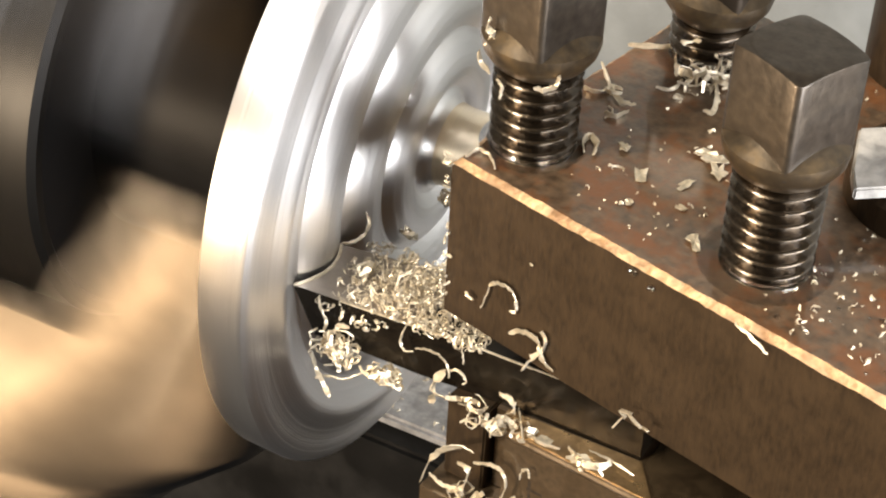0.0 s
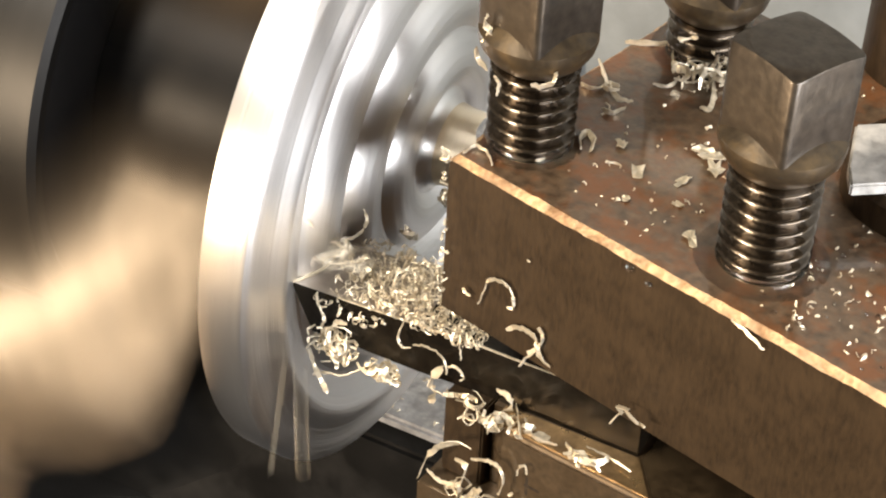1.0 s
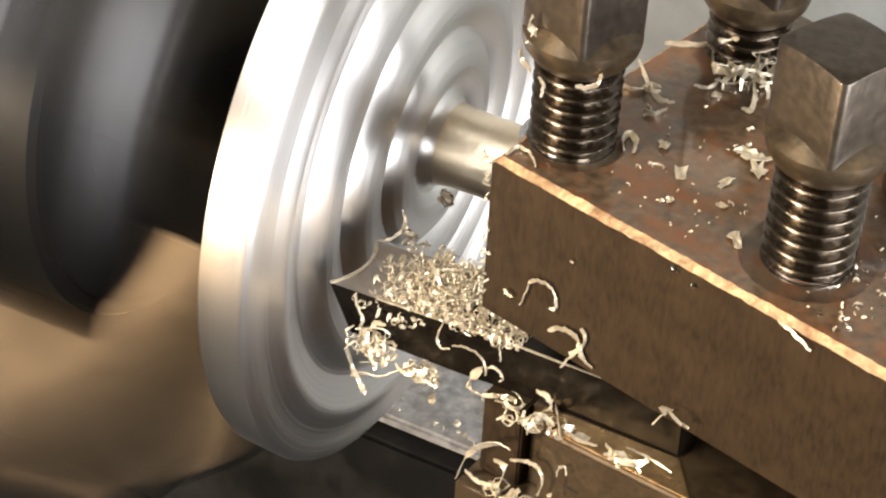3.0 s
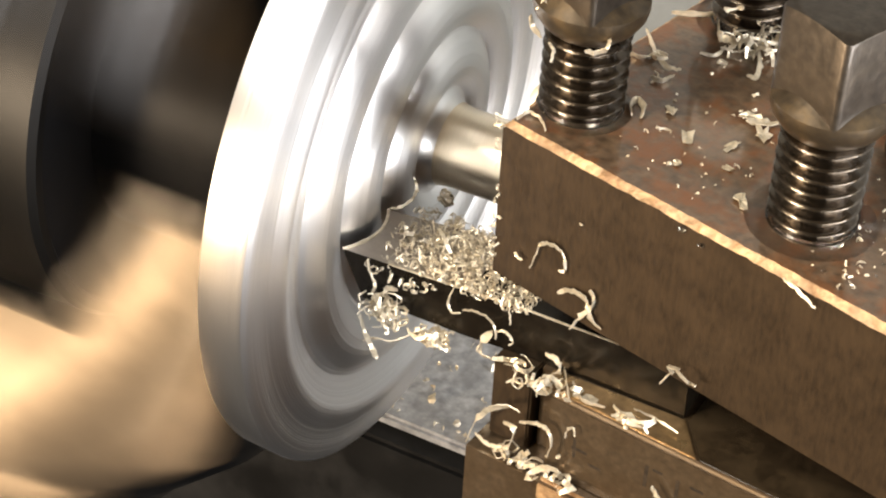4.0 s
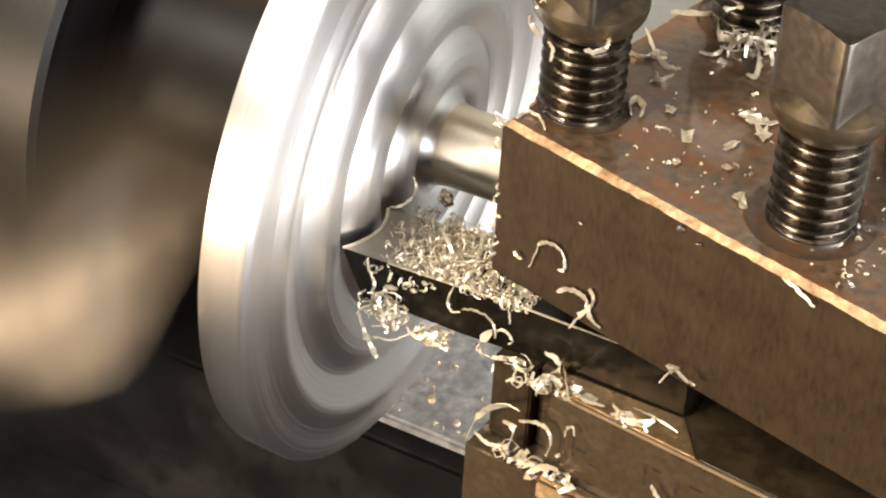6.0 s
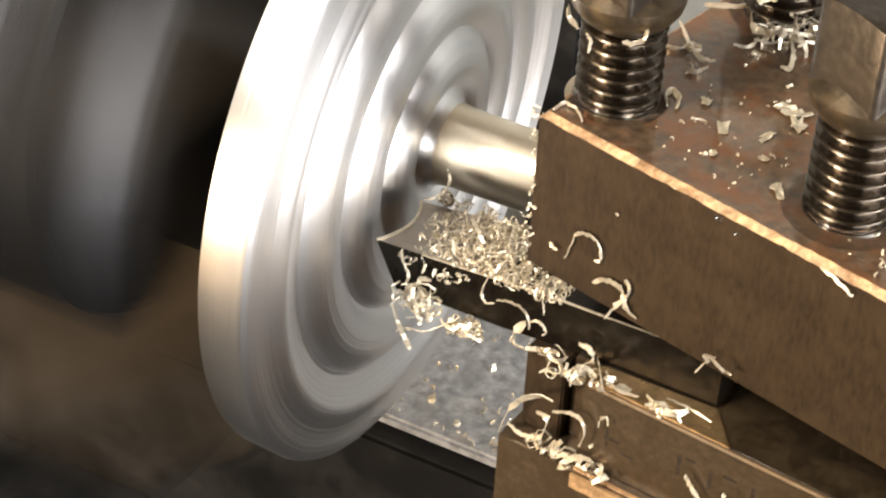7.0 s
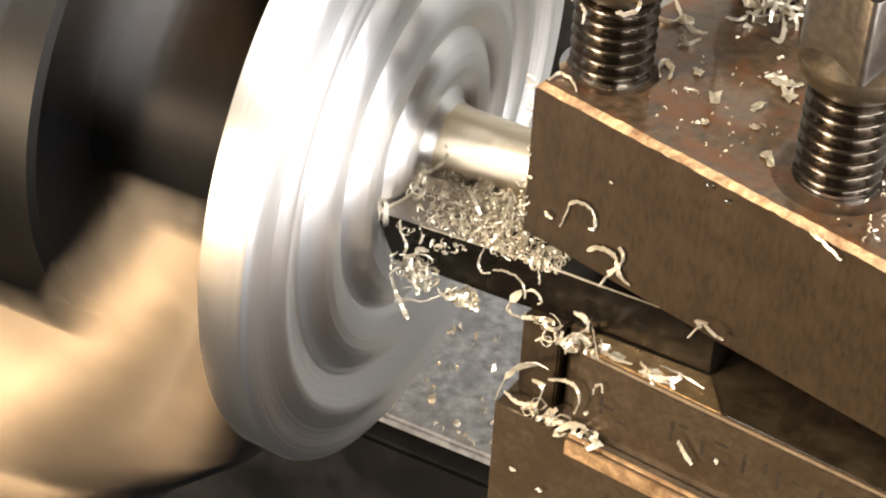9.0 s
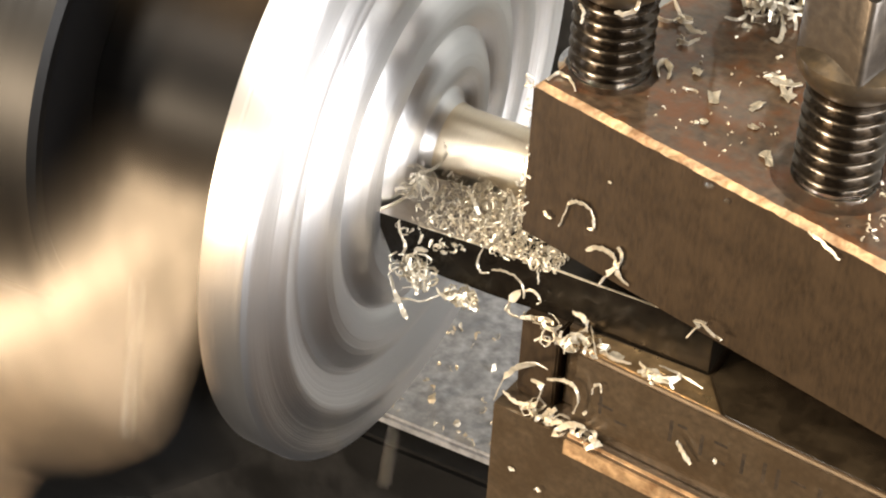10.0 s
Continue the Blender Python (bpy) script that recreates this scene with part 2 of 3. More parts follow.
def build_chuck():
    chuck = empty("lathe_chuck", SPINDLE)
    tagged(chuck, "worn steel three-jaw lathe chuck spinning behind the disc", "chuck")
    ground = steel_streaks("ground_jaw_steel", (0.08, 0.062, 0.043), (0.15, 0.117, 0.083), 0.37, 0.9)
    # outer ends get a darker steel than the flanks
    black = steel_streaks("dark_jaw_steel", (0.016, 0.0157, 0.0156), (0.038, 0.0368, 0.036), 0.40, 1.0)
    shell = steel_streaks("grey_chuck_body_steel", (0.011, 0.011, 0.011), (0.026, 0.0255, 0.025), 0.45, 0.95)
    # near-black holds the shade in the gap between disc, jaws and chuck face
    pit = material("shade_black_chuck_face", (0.005, 0.005, 0.0055), 0.4, 0.2, 0.3, 120, 0.3, (0.012, 0.011, 0.01), 50, 0.5)
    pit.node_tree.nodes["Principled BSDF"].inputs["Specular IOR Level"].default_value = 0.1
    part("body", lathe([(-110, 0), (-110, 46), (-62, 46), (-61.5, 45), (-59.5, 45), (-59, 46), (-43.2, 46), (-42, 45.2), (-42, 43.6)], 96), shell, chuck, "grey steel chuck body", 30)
    part("face", lathe([(-42, 43.6), (-42.6, 43.0), (-42.6, 0)], 96), pit, chuck, "chuck face with the disc's shade put into its black", 30)
    for k in range(3):
        jaw = part("jaw", jaw_mesh(18.0), [ground, black], chuck, "stepped chuck jaw with bright ground flanks", 40)
        jaw.matrix_basis = pose(0, 0, 0, 120 * k)
    part("hub", lathe([(-42.5, 0), (-42.5, 30), (-11, 30), (-9.5, 28), (-9.5, 0)], 64), pit, chuck, "clamping hub with the gap's shade put into its black", 40)
    return chuck


def build_disc():
    disc = empty("turned_disc", SPINDLE)
    tagged(disc, "bright turned aluminium disc with concentric rounded rings and a round stub", "workpiece")
    rim = [(-7.8, 12.0), (-7.8, 53.6), (-7.5, 54.9), (-6.9, 55.2), (-0.9, 55.5), (-0.25, 55.3), (0.0, 54.8)]
    part("rim", lathe(rim, 256), ALU, disc, "", 25)
    prof = [(0.0, 54.8), (0.3, 54.3), (0.45, 53.6), (0.52, 52.0)]

    def bead(r1, x1, r0, x0, rise, n=14):
        for i in range(n + 1):
            u = i / n
            prof.append((x1 + (x0 - x1) * u + rise * math.sin(math.pi * u) ** 0.75, r1 + (r0 - r1) * u))
    # each bead is as wide as the tool's hollow edge and stands a little further out than the one round it
    prof.extend([(0.62, 50.6), (0.85, 49.2), (1.25, 48.2), (1.6, 47.2), (1.75, 46.4), (1.65, 45.6), (1.25, 44.6), (0.7, 43.4), (0.3, 42.0), (0.05, 41.0), (0.1, 40.4)])
    bead(40.0, 0.2, 29.4, 1.2, 1.85)
    bead(29.0, 1.2, 18.6, 2.2, 1.95)
    bead(18.2, 2.3, 9.2, 3.2, 1.7)
    prof.extend([(3.0, 8.9), (3.1, 8.5), (3.6, 7.8), (4.1, 7.3), (5.0, 6.9)])
    part("ringed_face", lathe(prof, 256), ALU, disc, "rounded concentric rings cut into the face", 25)
    part("stub", lathe([(5.0, 6.9), (6.6, 6.6), (9, 6.5), (46.0, 6.3), (46.6, 5.7), (46.6, 0.0)], 96), STUB, disc, "smooth round stub with warm reflections in its colour", 25)
    return disc


chuck = build_chuck()
disc = build_disc()

# ---- tool post ----
YAW = -13.69
POST = pose(26.69 * MM, -43.89 * MM, 0, 0, 0, YAW)


def screw(post, u, v, top, turn, head_h):
    """A square-headed clamp screw at u, v (mm) on the block, its head's underside at top (mm)."""
    s = empty("clamp_screw")
    s.parent = post
    s.matrix_basis = pose(u * MM, v * MM, 0)
    s["label"] = "dark oily square-headed clamp screw"
    prof = [(10.0, 0), (10.0, 4.2)]
    z = 10.2
    while z < top - 1.6:
        prof += [(z, 4.5), (z + 0.35, 4.6), (z + 0.82, 5.5), (z + 0.95, 5.82), (z + 1.1, 5.92), (z + 1.25, 5.82), (z + 1.4, 5.5), (z + 1.85, 4.6)]
        z += 2.0
    prof += [(top - 0.8, 4.9), (top - 0.2, 4.9)]
    part("thread", z_lathe(prof, 40), SCREW_STEEL, s, "dark oily screw thread", 40)
    part("collar", z_lathe([(top - 0.5, 0), (top - 0.5, 5.1), (top + 0.7, 6.5), (top + 2.2, 7.5), (top + 3.4, 7.8), (top + 4.3, 7.75), (top + 6.0, 5.6), (top + 6.0, 0)], 48), COLLAR_STEEL, s, "brown oily collar", 25)
    h = 5.75
    c = 0.9
    outline = []
    for k, (sx, sy) in enumerate(((1, 1), (-1, 1), (-1, -1), (1, -1))):
        for i in range(5):
            a = radians(90 * k + 22.5 * i)
            outline.append((sx * (h - c) + c * math.cos(a), sy * (h - c) + c * math.sin(a)))
    # the top is turned to a shallow cone, so the faces end in arcs
    bm = bmesh.new()
    line = []
    for i in range(len(outline)):
        p, q = Vector(outline[i]), Vector(outline[(i + 1) % len(outline)])
        line += [p.lerp(q, j / 8) for j in range(8)] if (q - p).length > 2 else [p]

    def crown(r):
        return top + head_h + 0.2 - 0.16 * max(0.0, r - 5.6) - 0.004 * r * r
    rings = [[bm.verts.new((p.x * MM, p.y * MM, (top + 3.0) * MM)) for p in line], [bm.verts.new((p.x * MM, p.y * MM, (crown(p.length) - 0.2) * MM)) for p in line]]
    for q in (0.985, 0.95, 0.88, 0.78, 0.6, 0.3):
        rings.append([bm.verts.new((p.x * q * MM, p.y * q * MM, crown(p.length * q) * MM)) for p in line])
    n = len(line)
    for p, q in zip(rings, rings[1:]):
        for i in range(n):
            bm.faces.new((p[i], p[(i + 1) % n], q[(i + 1) % n], q[i]))
    bm.faces.new(rings[0][::-1])
    bm.faces.new(rings[-1])
    bm.transform(pose(0, 0, 0, 0, 0, turn))
    part("square_head", bm, HEAD_STEEL, s, "worn grey square screw head", 35)
    return s


def build_post():
    post = empty("tool_post", POST)
    tagged(post, "oily steel lathe tool post with square-headed clamp screws", "tool post")
    bm = box(0, 92, 0, 58, 9.7, 35.48, 0.0)
    bmesh.ops.recalc_face_normals(bm, faces=bm.faces)
    edges = [e for e in bm.edges if abs(sum(v.co.z for v in e.verts) / 2 - 35.48 * MM) < 1e-6]
    bmesh.ops.bevel(bm, geom=edges, offset=0.9 * MM, segments=1, affect="EDGES")
    bm.normal_update()
    # by face: dark sides, rusty top, chamfer with its highlight in the colour
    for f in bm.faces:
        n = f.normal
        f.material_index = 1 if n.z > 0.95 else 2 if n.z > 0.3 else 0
    # worn, uneven chamfer
    long_edges = [e for e in bm.edges if e.calc_length() > 0.03 and any(f.material_index == 2 for f in e.link_faces) and len({f.material_index for f in e.link_faces}) == 2]
    cut = bmesh.ops.subdivide_edges(bm, edges=long_edges, cuts=80)
    wear = random.Random(5)
    for v in {x for x in cut["geom_inner"] if isinstance(x, bmesh.types.BMVert)}:
        q = max(-1.0, min(1.0, wear.gauss(0, 0.45))) + 0.8 * noise.noise(v.co * 220)
        if v.co.z > 35.4 * MM:
            edge = min((v.co.x, (-1, 0)), (92 * MM - v.co.x, (1, 0)), (v.co.y, (0, -1)), (58 * MM - v.co.y, (0, 1)))[1]
            v.co.x -= edge[0] * 0.14 * MM * q
            v.co.y -= edge[1] * 0.14 * MM * q
        else:
            v.co.z -= 0.14 * MM * q
    part("top_block", bm, [BLACK_STEEL, RUST_TOP, WORN_LIT_EDGE], post, "brown rust-stained wet steel block with worn edges, highlight in their colour")
    part("core", box(20, 92, 22, 58, -8.8, 9.68), BLACK_STEEL, post, "dark steel core of the tool post")
    screw(post, 5.1, 10.1, 48.6, -8, 22)
    screw(post, 41.6, 11.3, 50.4, -12.4, 16.6)
    screw(post, 9.0, 44.0, 42.5, 10, 18)
    return post


def build_tool():
    tool = empty("form_tool")
    tagged(tool, "steel form tool with a hollow ground cutting end", "lathe tool")
    pts = [(0.4, -40.2)]
    for i in range(1, 12):
        u = i / 12
        pts.append((0.4 + 1.1 * u + 2.0 * math.sin(math.pi * u) ** 0.85, -40.2 + 11.7 * u))
    edge = pts + [(1.5, -28.5)]

    def bar(outline, name, mats, label):
        bm = bmesh.new()
        n = len(outline)
        hi = [bm.verts.new((x * MM, y * MM, 0)) for x, y in outline]
        lo = [bm.verts.new(((x + (3.2 if x < 5 else 0)) * MM, (y + (0.8 if y < -35 and x < 19 else 0)) * MM, -8.8 * MM)) for x, y in outline]
        bm.faces.new(hi)
        bm.faces.new(lo[::-1])
        for i in range(n):
            bm.faces.new((lo[i], lo[(i + 1) % n], hi[(i + 1) % n], hi[i]))
        bmesh.ops.recalc_face_normals(bm, faces=bm.faces)
        # first material on top and bottom faces, near-black second one on the flanks
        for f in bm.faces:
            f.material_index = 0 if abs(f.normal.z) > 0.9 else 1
        part(name, bm, mats, tool, label)
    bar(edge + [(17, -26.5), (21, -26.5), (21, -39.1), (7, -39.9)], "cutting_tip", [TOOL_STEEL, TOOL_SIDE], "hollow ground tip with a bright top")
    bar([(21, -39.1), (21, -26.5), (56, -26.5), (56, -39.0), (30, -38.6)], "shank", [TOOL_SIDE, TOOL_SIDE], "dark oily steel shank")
    lip = bmesh.new()
    ribbon(lip, [(x + 0.12, y, 0.06) for x, y in edge], 0.5, 0.45)
    part("cutting_edge", lip, CHIP, tool, "bright sharp hollow cutting edge")
    # pale ribbon laid on the upper edge as its highlight
    arris = bmesh.new()
    ribbon(arris, [(x, -39.9 + 0.8 * (x - 7) / 14 if x < 21 else -39.1 + 0.5 * min(1, (x - 21) / 9), 0.0) for x in range(8, 54)], 0.3, 0.26)
    part("arris_highlight", arris, CHIP, tool, "thin pale ribbon as the upper edge's highlight")
    return tool


def build_holder():
    h = empty("tool_holder_block")
    tagged(h, "oily steel packing block with stamped lettering under the tool", "holder block")
    m = pose(33.5 * MM, -43.4 * MM, 0, 0, 0, -6.5)
    bm = box(0, 70, 0, 40, -24.0, -8.85, 0.0)
    bmesh.ops.recalc_face_normals(bm, faces=bm.faces)
    bmesh.ops.bevel(bm, geom=[e for e in bm.edges if all(abs(v.co.x) < 1e-7 and abs(v.co.y) < 1e-7 for v in e.verts)], offset=4.0 * MM, segments=6, affect="EDGES")
    front = [e for e in bm.edges if all(abs(v.co.y) < 1e-7 and v.co.z > -9 * MM for v in e.verts)]
    bmesh.ops.bevel(bm, geom=front, offset=0.7 * MM, segments=3, affect="EDGES")
    bm.normal_update()
    for f in bm.faces:
        f.material_index = 1 if f.normal.z > 0.3 and f.normal.y < -0.3 else 0
    bm.transform(m)
    part("body", bm, [HOLDER_STEEL, GOLD_EDGE], h)
    part("back_plate", box(0, 6.7, 0, 36, -24.05, -8.9, 0.3, 2, pose(26.6 * MM, -40.8 * MM, 0, 0, 0, -6.5)), BLACK_STEEL, h, "dark oily plate under the tool")
    # thin plate added to carry the golden reflection beside the tool
    part("ledge", prism([(35.6, -43.1), (61.0, -46.0), (56.5, -39.2), (35.6, -39.2)], -8.83, -8.5, 0.12), LEDGE, h, "added ledge plate beside the tool, golden lamp reflection in its colour")
    # thin black sheet that darkens the holder top beyond the tool's end
    part("black_film", prism([(61.4, -45.8), (103, -50.6), (103, -26), (57.5, -26), (56.9, -39.2)], -8.83, -8.62, 0.1), BLACK_FILM, h, "black glossy film on the holder beyond the tool")
    s = empty("compound_slide")
    tagged(s, "brown oily steel compound slide below the tool post", "compound slide")
    m = pose(25.0 * MM, -45.0 * MM, 0, 0, 0, -6.5)
    bm = box(0, 100, 0, 60, -75, -24.2, 0.0, 1, m)
    part("body", bm, HOLDER_STEEL, s)
    # strip whose golden colour stands for warm light on the slide's edge
    strip = [(12, -0.5), (100, -0.5), (100, 1.5), (12, 1.5)]
    bm = prism(strip, -28.0, -23.4, 1.2, 5, m)
    part("edge_strip", bm, WORN_LIT_EDGE, s, "worn upper edge with golden lamp light in its colour")
    return h, s


post = build_post()
tool = build_tool()
holder, slide = build_holder()


# ---- swarf and wetness ----
rng = random.Random(7)


def curl_points(r, turns, pitch, rnd, n=0):
    n = n or max(6, int(9 * turns))
    ph, gr = rnd.uniform(0, 6.28), rnd.uniform(-0.35, 0.5)
    return [((r * (1 + gr * i / n)) * math.cos(ph + 6.283 * turns * i / n) + rnd.uniform(-.25, .25) * r,
             (r * (1 + gr * i / n)) * math.sin(ph + 6.283 * turns * i / n) + rnd.uniform(-.25, .25) * r, pitch * turns * i / n + rnd.uniform(-.12, .12) * r) for i in range(n + 1)]


def any_turn(rnd):
    return pose(0, 0, 0, rnd.uniform(0, 360), rnd.uniform(0, 360), rnd.uniform(0, 360))


def at(x, y, z):
    return Matrix.Translation((x * MM, y * MM, z * MM))


def heap(name, label, count, place, sizes, widths, turns=(0.4, 1.3), seed=1):
    """A heap of curls; place(rnd) gives a spot in mm."""
    rnd = random.Random(seed)
    bm = bmesh.new()
    for _ in range(count):
        r = rnd.uniform(*sizes)
        pts = curl_points(r, rnd.uniform(*turns), rnd.uniform(0.3, 1.0) * r, rnd)
        ribbon(bm, pts, rnd.uniform(*widths) * 1.3, 0.06, at(*place(rnd)) @ any_turn(rnd), rnd.uniform(-1.5, 1.5))
    ob = finish(name, bm, CHIP)
    tagged(ob, label, "swarf", kind="stuff")
    RIDERS.append(ob)
    return ob


RIDERS = [post, tool, holder, slide]


def on_tool(rnd):
    while True:
        x, y = rnd.uniform(4.5, 31), rnd.uniform(-39.8, -25.5)
        front = -39.8
        if y > -25.0 - 0.12 * (x - 4) - max(0, x - 16) * 0.1 or (x < 11 and rnd.random() < 1.25 - 0.08 * x) or x < 5.5:
            continue
        h = 2.2 * math.exp(-((x - 17) / 8.5) ** 2 - ((y + 32.5) / 6.0) ** 2)
        return x, y, 0.25 + rnd.random() * (h + 0.3)


heap("swarf_heap", "heap of fine pale aluminium curls lying on the tool", 760, on_tool, (0.2, 0.85), (0.08, 0.34), seed=3)
heap("swarf_nest", "tangled nest of bright aluminium swarf hanging on the tool", 44,
     lambda q: (8.6 + q.gauss(0, 1.5), -41.0 - abs(q.gauss(0, 0.9)), -7.6 + q.gauss(0, 1.5)), (0.5, 1.4), (0.2, 0.55), seed=4)
heap("swarf_trail", "scattered aluminium curls along the tool's lower edge", 26,
     lambda q: (lambda u: (13.5 + 5.5 * u, -41.0 + q.gauss(0, 0.4), -9.6 + q.gauss(0, 0.6)))(q.random()), (0.5, 1.2), (0.3, 0.7), seed=5)
heap("swarf_fringe", "aluminium crumbs along the front edge of the tool", 16,
     lambda q: (lambda u: (5 + 13 * u, -40.6 + q.gauss(0, 0.3), -0.5 - abs(q.gauss(0, 1.4))))(q.random()), (0.35, 0.8), (0.2, 0.45), seed=6)
heap("swarf_clump", "clump of bent aluminium swarf between tool and holder", 14,
     lambda q: (lambda u: (27 + 11 * u + q.gauss(0, 0.5), -41.5 - 2.3 * u + q.gauss(0, 0.5), -9.3 + 2.0 * u + q.gauss(0, 1.3)))(q.random()), (0.5, 1.3), (0.4, 0.9), seed=8)
heap("swarf_ledge", "row of aluminium swarf lying along the holder's edge", 24,
     lambda q: (lambda u: (30 + 13 * u, -44.6 - 1.2 * u + q.gauss(0, 0.5), -23.6 + abs(q.gauss(0, 0.5))))(q.random() ** 1.4), (0.5, 1.4), (0.4, 0.9), seed=9)
heap("swarf_strip", "flattened aluminium swarf on the holder's top edge", 9,
     lambda q: (lambda u: (38 + 15 * u, -42.6 - 0.12 * 15 * u + q.gauss(0, 0.4), -8.4 + abs(q.gauss(0, 0.3))))(q.random()), (0.5, 1.2), (0.4, 0.9), seed=10)
heap("swarf_and_glint_specks", "fine aluminium specks lying on the wet block", 230,
     lambda q: (lambda u, v: (26.69 + u * 0.9716 + v * 0.2366, -43.89 - u * 0.2366 + v * 0.9716, 35.6))(q.uniform(12, 88), q.uniform(3, 55)), (0.15, 0.45), (0.2, 0.5), (0.2, 0.6), seed=11)
# pale specks added in place of white glints on the wet steel
heap("swarf_and_glint_specks", "bright specks as wet glints round the front clamp screw", 100,
     lambda q: (lambda u, v: (26.69 + u * 0.9716 + v * 0.2366, -43.89 - u * 0.2366 + v * 0.9716, 35.6))(q.uniform(46, 90), 2.5 + abs(q.gauss(0, 11))), (0.1, 0.8), (0.12, 0.8), (0.2, 0.6), seed=18)
heap("swarf_tangle", "tangle of bent aluminium curls beside the rear clamp screw", 30,
     lambda q: (48.0 + q.gauss(0, 2.2), -8.5 + q.gauss(0, 3.6), 36.2 + abs(q.gauss(0, 0.5))), (0.7, 1.7), (0.4, 0.8), (0.4, 1.1), seed=15)
heap("swarf_burr", "tiny aluminium slivers stuck to the block's corner", 30,
     lambda q: (26.4 + q.gauss(0, 0.25), -43.9 - q.random() * 0.3, 12 + 23.5 * q.random()), (0.3, 0.9), (0.15, 0.35), (0.2, 0.6), seed=12)


def chip_mesh(seed, r, turns, pitch, width, thick=0.14):
    rnd = random.Random(seed)
    bm = bmesh.new()
    ribbon(bm, curl_points(r, turns, pitch, rnd, max(10, int(16 * turns))), width * 1.2, thick, None, rnd.uniform(-0.6, 0.6))
    bmesh.ops.recalc_face_normals(bm, faces=bm.faces)
    me = bpy.data.meshes.new("metal_chip")
    bm.to_mesh(me)
    bm.free()
    me.materials.append(CHIP)
    me.shade_smooth()
    me.set_sharp_from_angle(angle=radians(50))
    return me


def flake_mesh(seed, size):
    rnd = random.Random(seed)
    n = 13
    bm = bmesh.new()
    lo, hi = [], []
    for i in range(n):
        a = 6.283 * i / n
        q = size * rnd.uniform(0.4, 1.05)
        p = Vector((q * math.cos(a), q * 0.6 * math.sin(a), rnd.uniform(0, 0.26) * size)) * MM
        lo.append(bm.verts.new(p))
        hi.append(bm.verts.new(p + Vector((0, 0, 0.12 * MM))))
    c0, c1 = bm.verts.new((0, 0, 0.05 * size * MM)), bm.verts.new((0, 0, (0.05 * size + 0.14) * MM))
    for i in range(n):
        j = (i + 1) % n
        bm.faces.new((lo[j], lo[i], c0))
        bm.faces.new((hi[i], hi[j], c1))
        bm.faces.new((lo[i], lo[j], hi[j], hi[i]))
    bmesh.ops.recalc_face_normals(bm, faces=bm.faces)
    me = bpy.data.meshes.new("metal_chip")
    bm.to_mesh(me)
    bm.free()
    me.materials.append(CHIP)
    return me


def chip(me, x, y, z, rx, ry, rz, label, group="swarf curls on the tool post"):
    ob = new("metal_chip", me)
    ob.matrix_world = pose(x * MM, y * MM, z * MM, rx, ry, rz)
    tagged(ob, label, "metal chip", group)
    RIDERS.append(ob)
    return ob


TOP = 35.5
LIE = "pale aluminium curl lying on the rusty wet block"
FLAKE = "pale torn aluminium flake lying on the rusty block"
CLING = "thin aluminium curl clinging to the dark block face"
# x, y, radius, turns, width
for i, (x, y, r, turns, w) in enumerate([(48.5, -7.5, 1.8, 0.9, 0.8), (50.0, -11.0, 1.7, 0.8, 0.9), (39.0, -19.5, 1.3, 0.7, 0.7), (49.4, -2.4, 1.8, 0.8, 0.8), (46.5, -36.0, 1.2, 0.4, 0.3), (39.0, -24.5, 1.3, 0.4, 0.3), (47.0, -4.0, 1.5, 1.1, 0.8)]):
    chip(chip_mesh(100 + i, r, turns, 0.7, w), x, y, TOP + w * 0.55, rng.uniform(-14, 14), rng.uniform(-14, 14), rng.uniform(0, 360), LIE)
for i, (x, y, q) in enumerate([(45.1, -30.5, 1.5), (49.4, -34.7, 1.5), (56.9, -26.9, 2.0), (54.6, -26.0, 1.5), (55.3, -33.6, 1.2), (60.8, -44.1, 1.4), (57.8, -29.2, 1.7), (52.6, -8.0, 1.6),
                               (50.5, -41.0, 0.8), (56.5, -38.5, 0.8), (62.5, -2.0, 2.2), (60.0, -7.5, 1.2)]):
    chip(flake_mesh(200 + i, q * 1.35), x, y, TOP + 0.1, rng.uniform(-8, 8), rng.uniform(-8, 8), rng.uniform(0, 360), FLAKE)
HANG = "aluminium curl caught on the tool's dark flank"
LOOSE = "broad bent aluminium chip resting on the oily slide"
TIP = "bright fresh aluminium curl standing on the tool's tip"
SCREW = "torn aluminium chip stuck to an oily clamp screw"
BURR = "sharp bright burr raised on the worn block edge"
GROUPS = {SCREW: "swarf curls on the tool post", BURR: "swarf curls on the tool post", LIE: "swarf curls on the tool post", CLING: "swarf curls on the tool post", HANG: "swarf curls by the tool", LOOSE: "swarf curls on the slide", TIP: "swarf curls by the tool"}
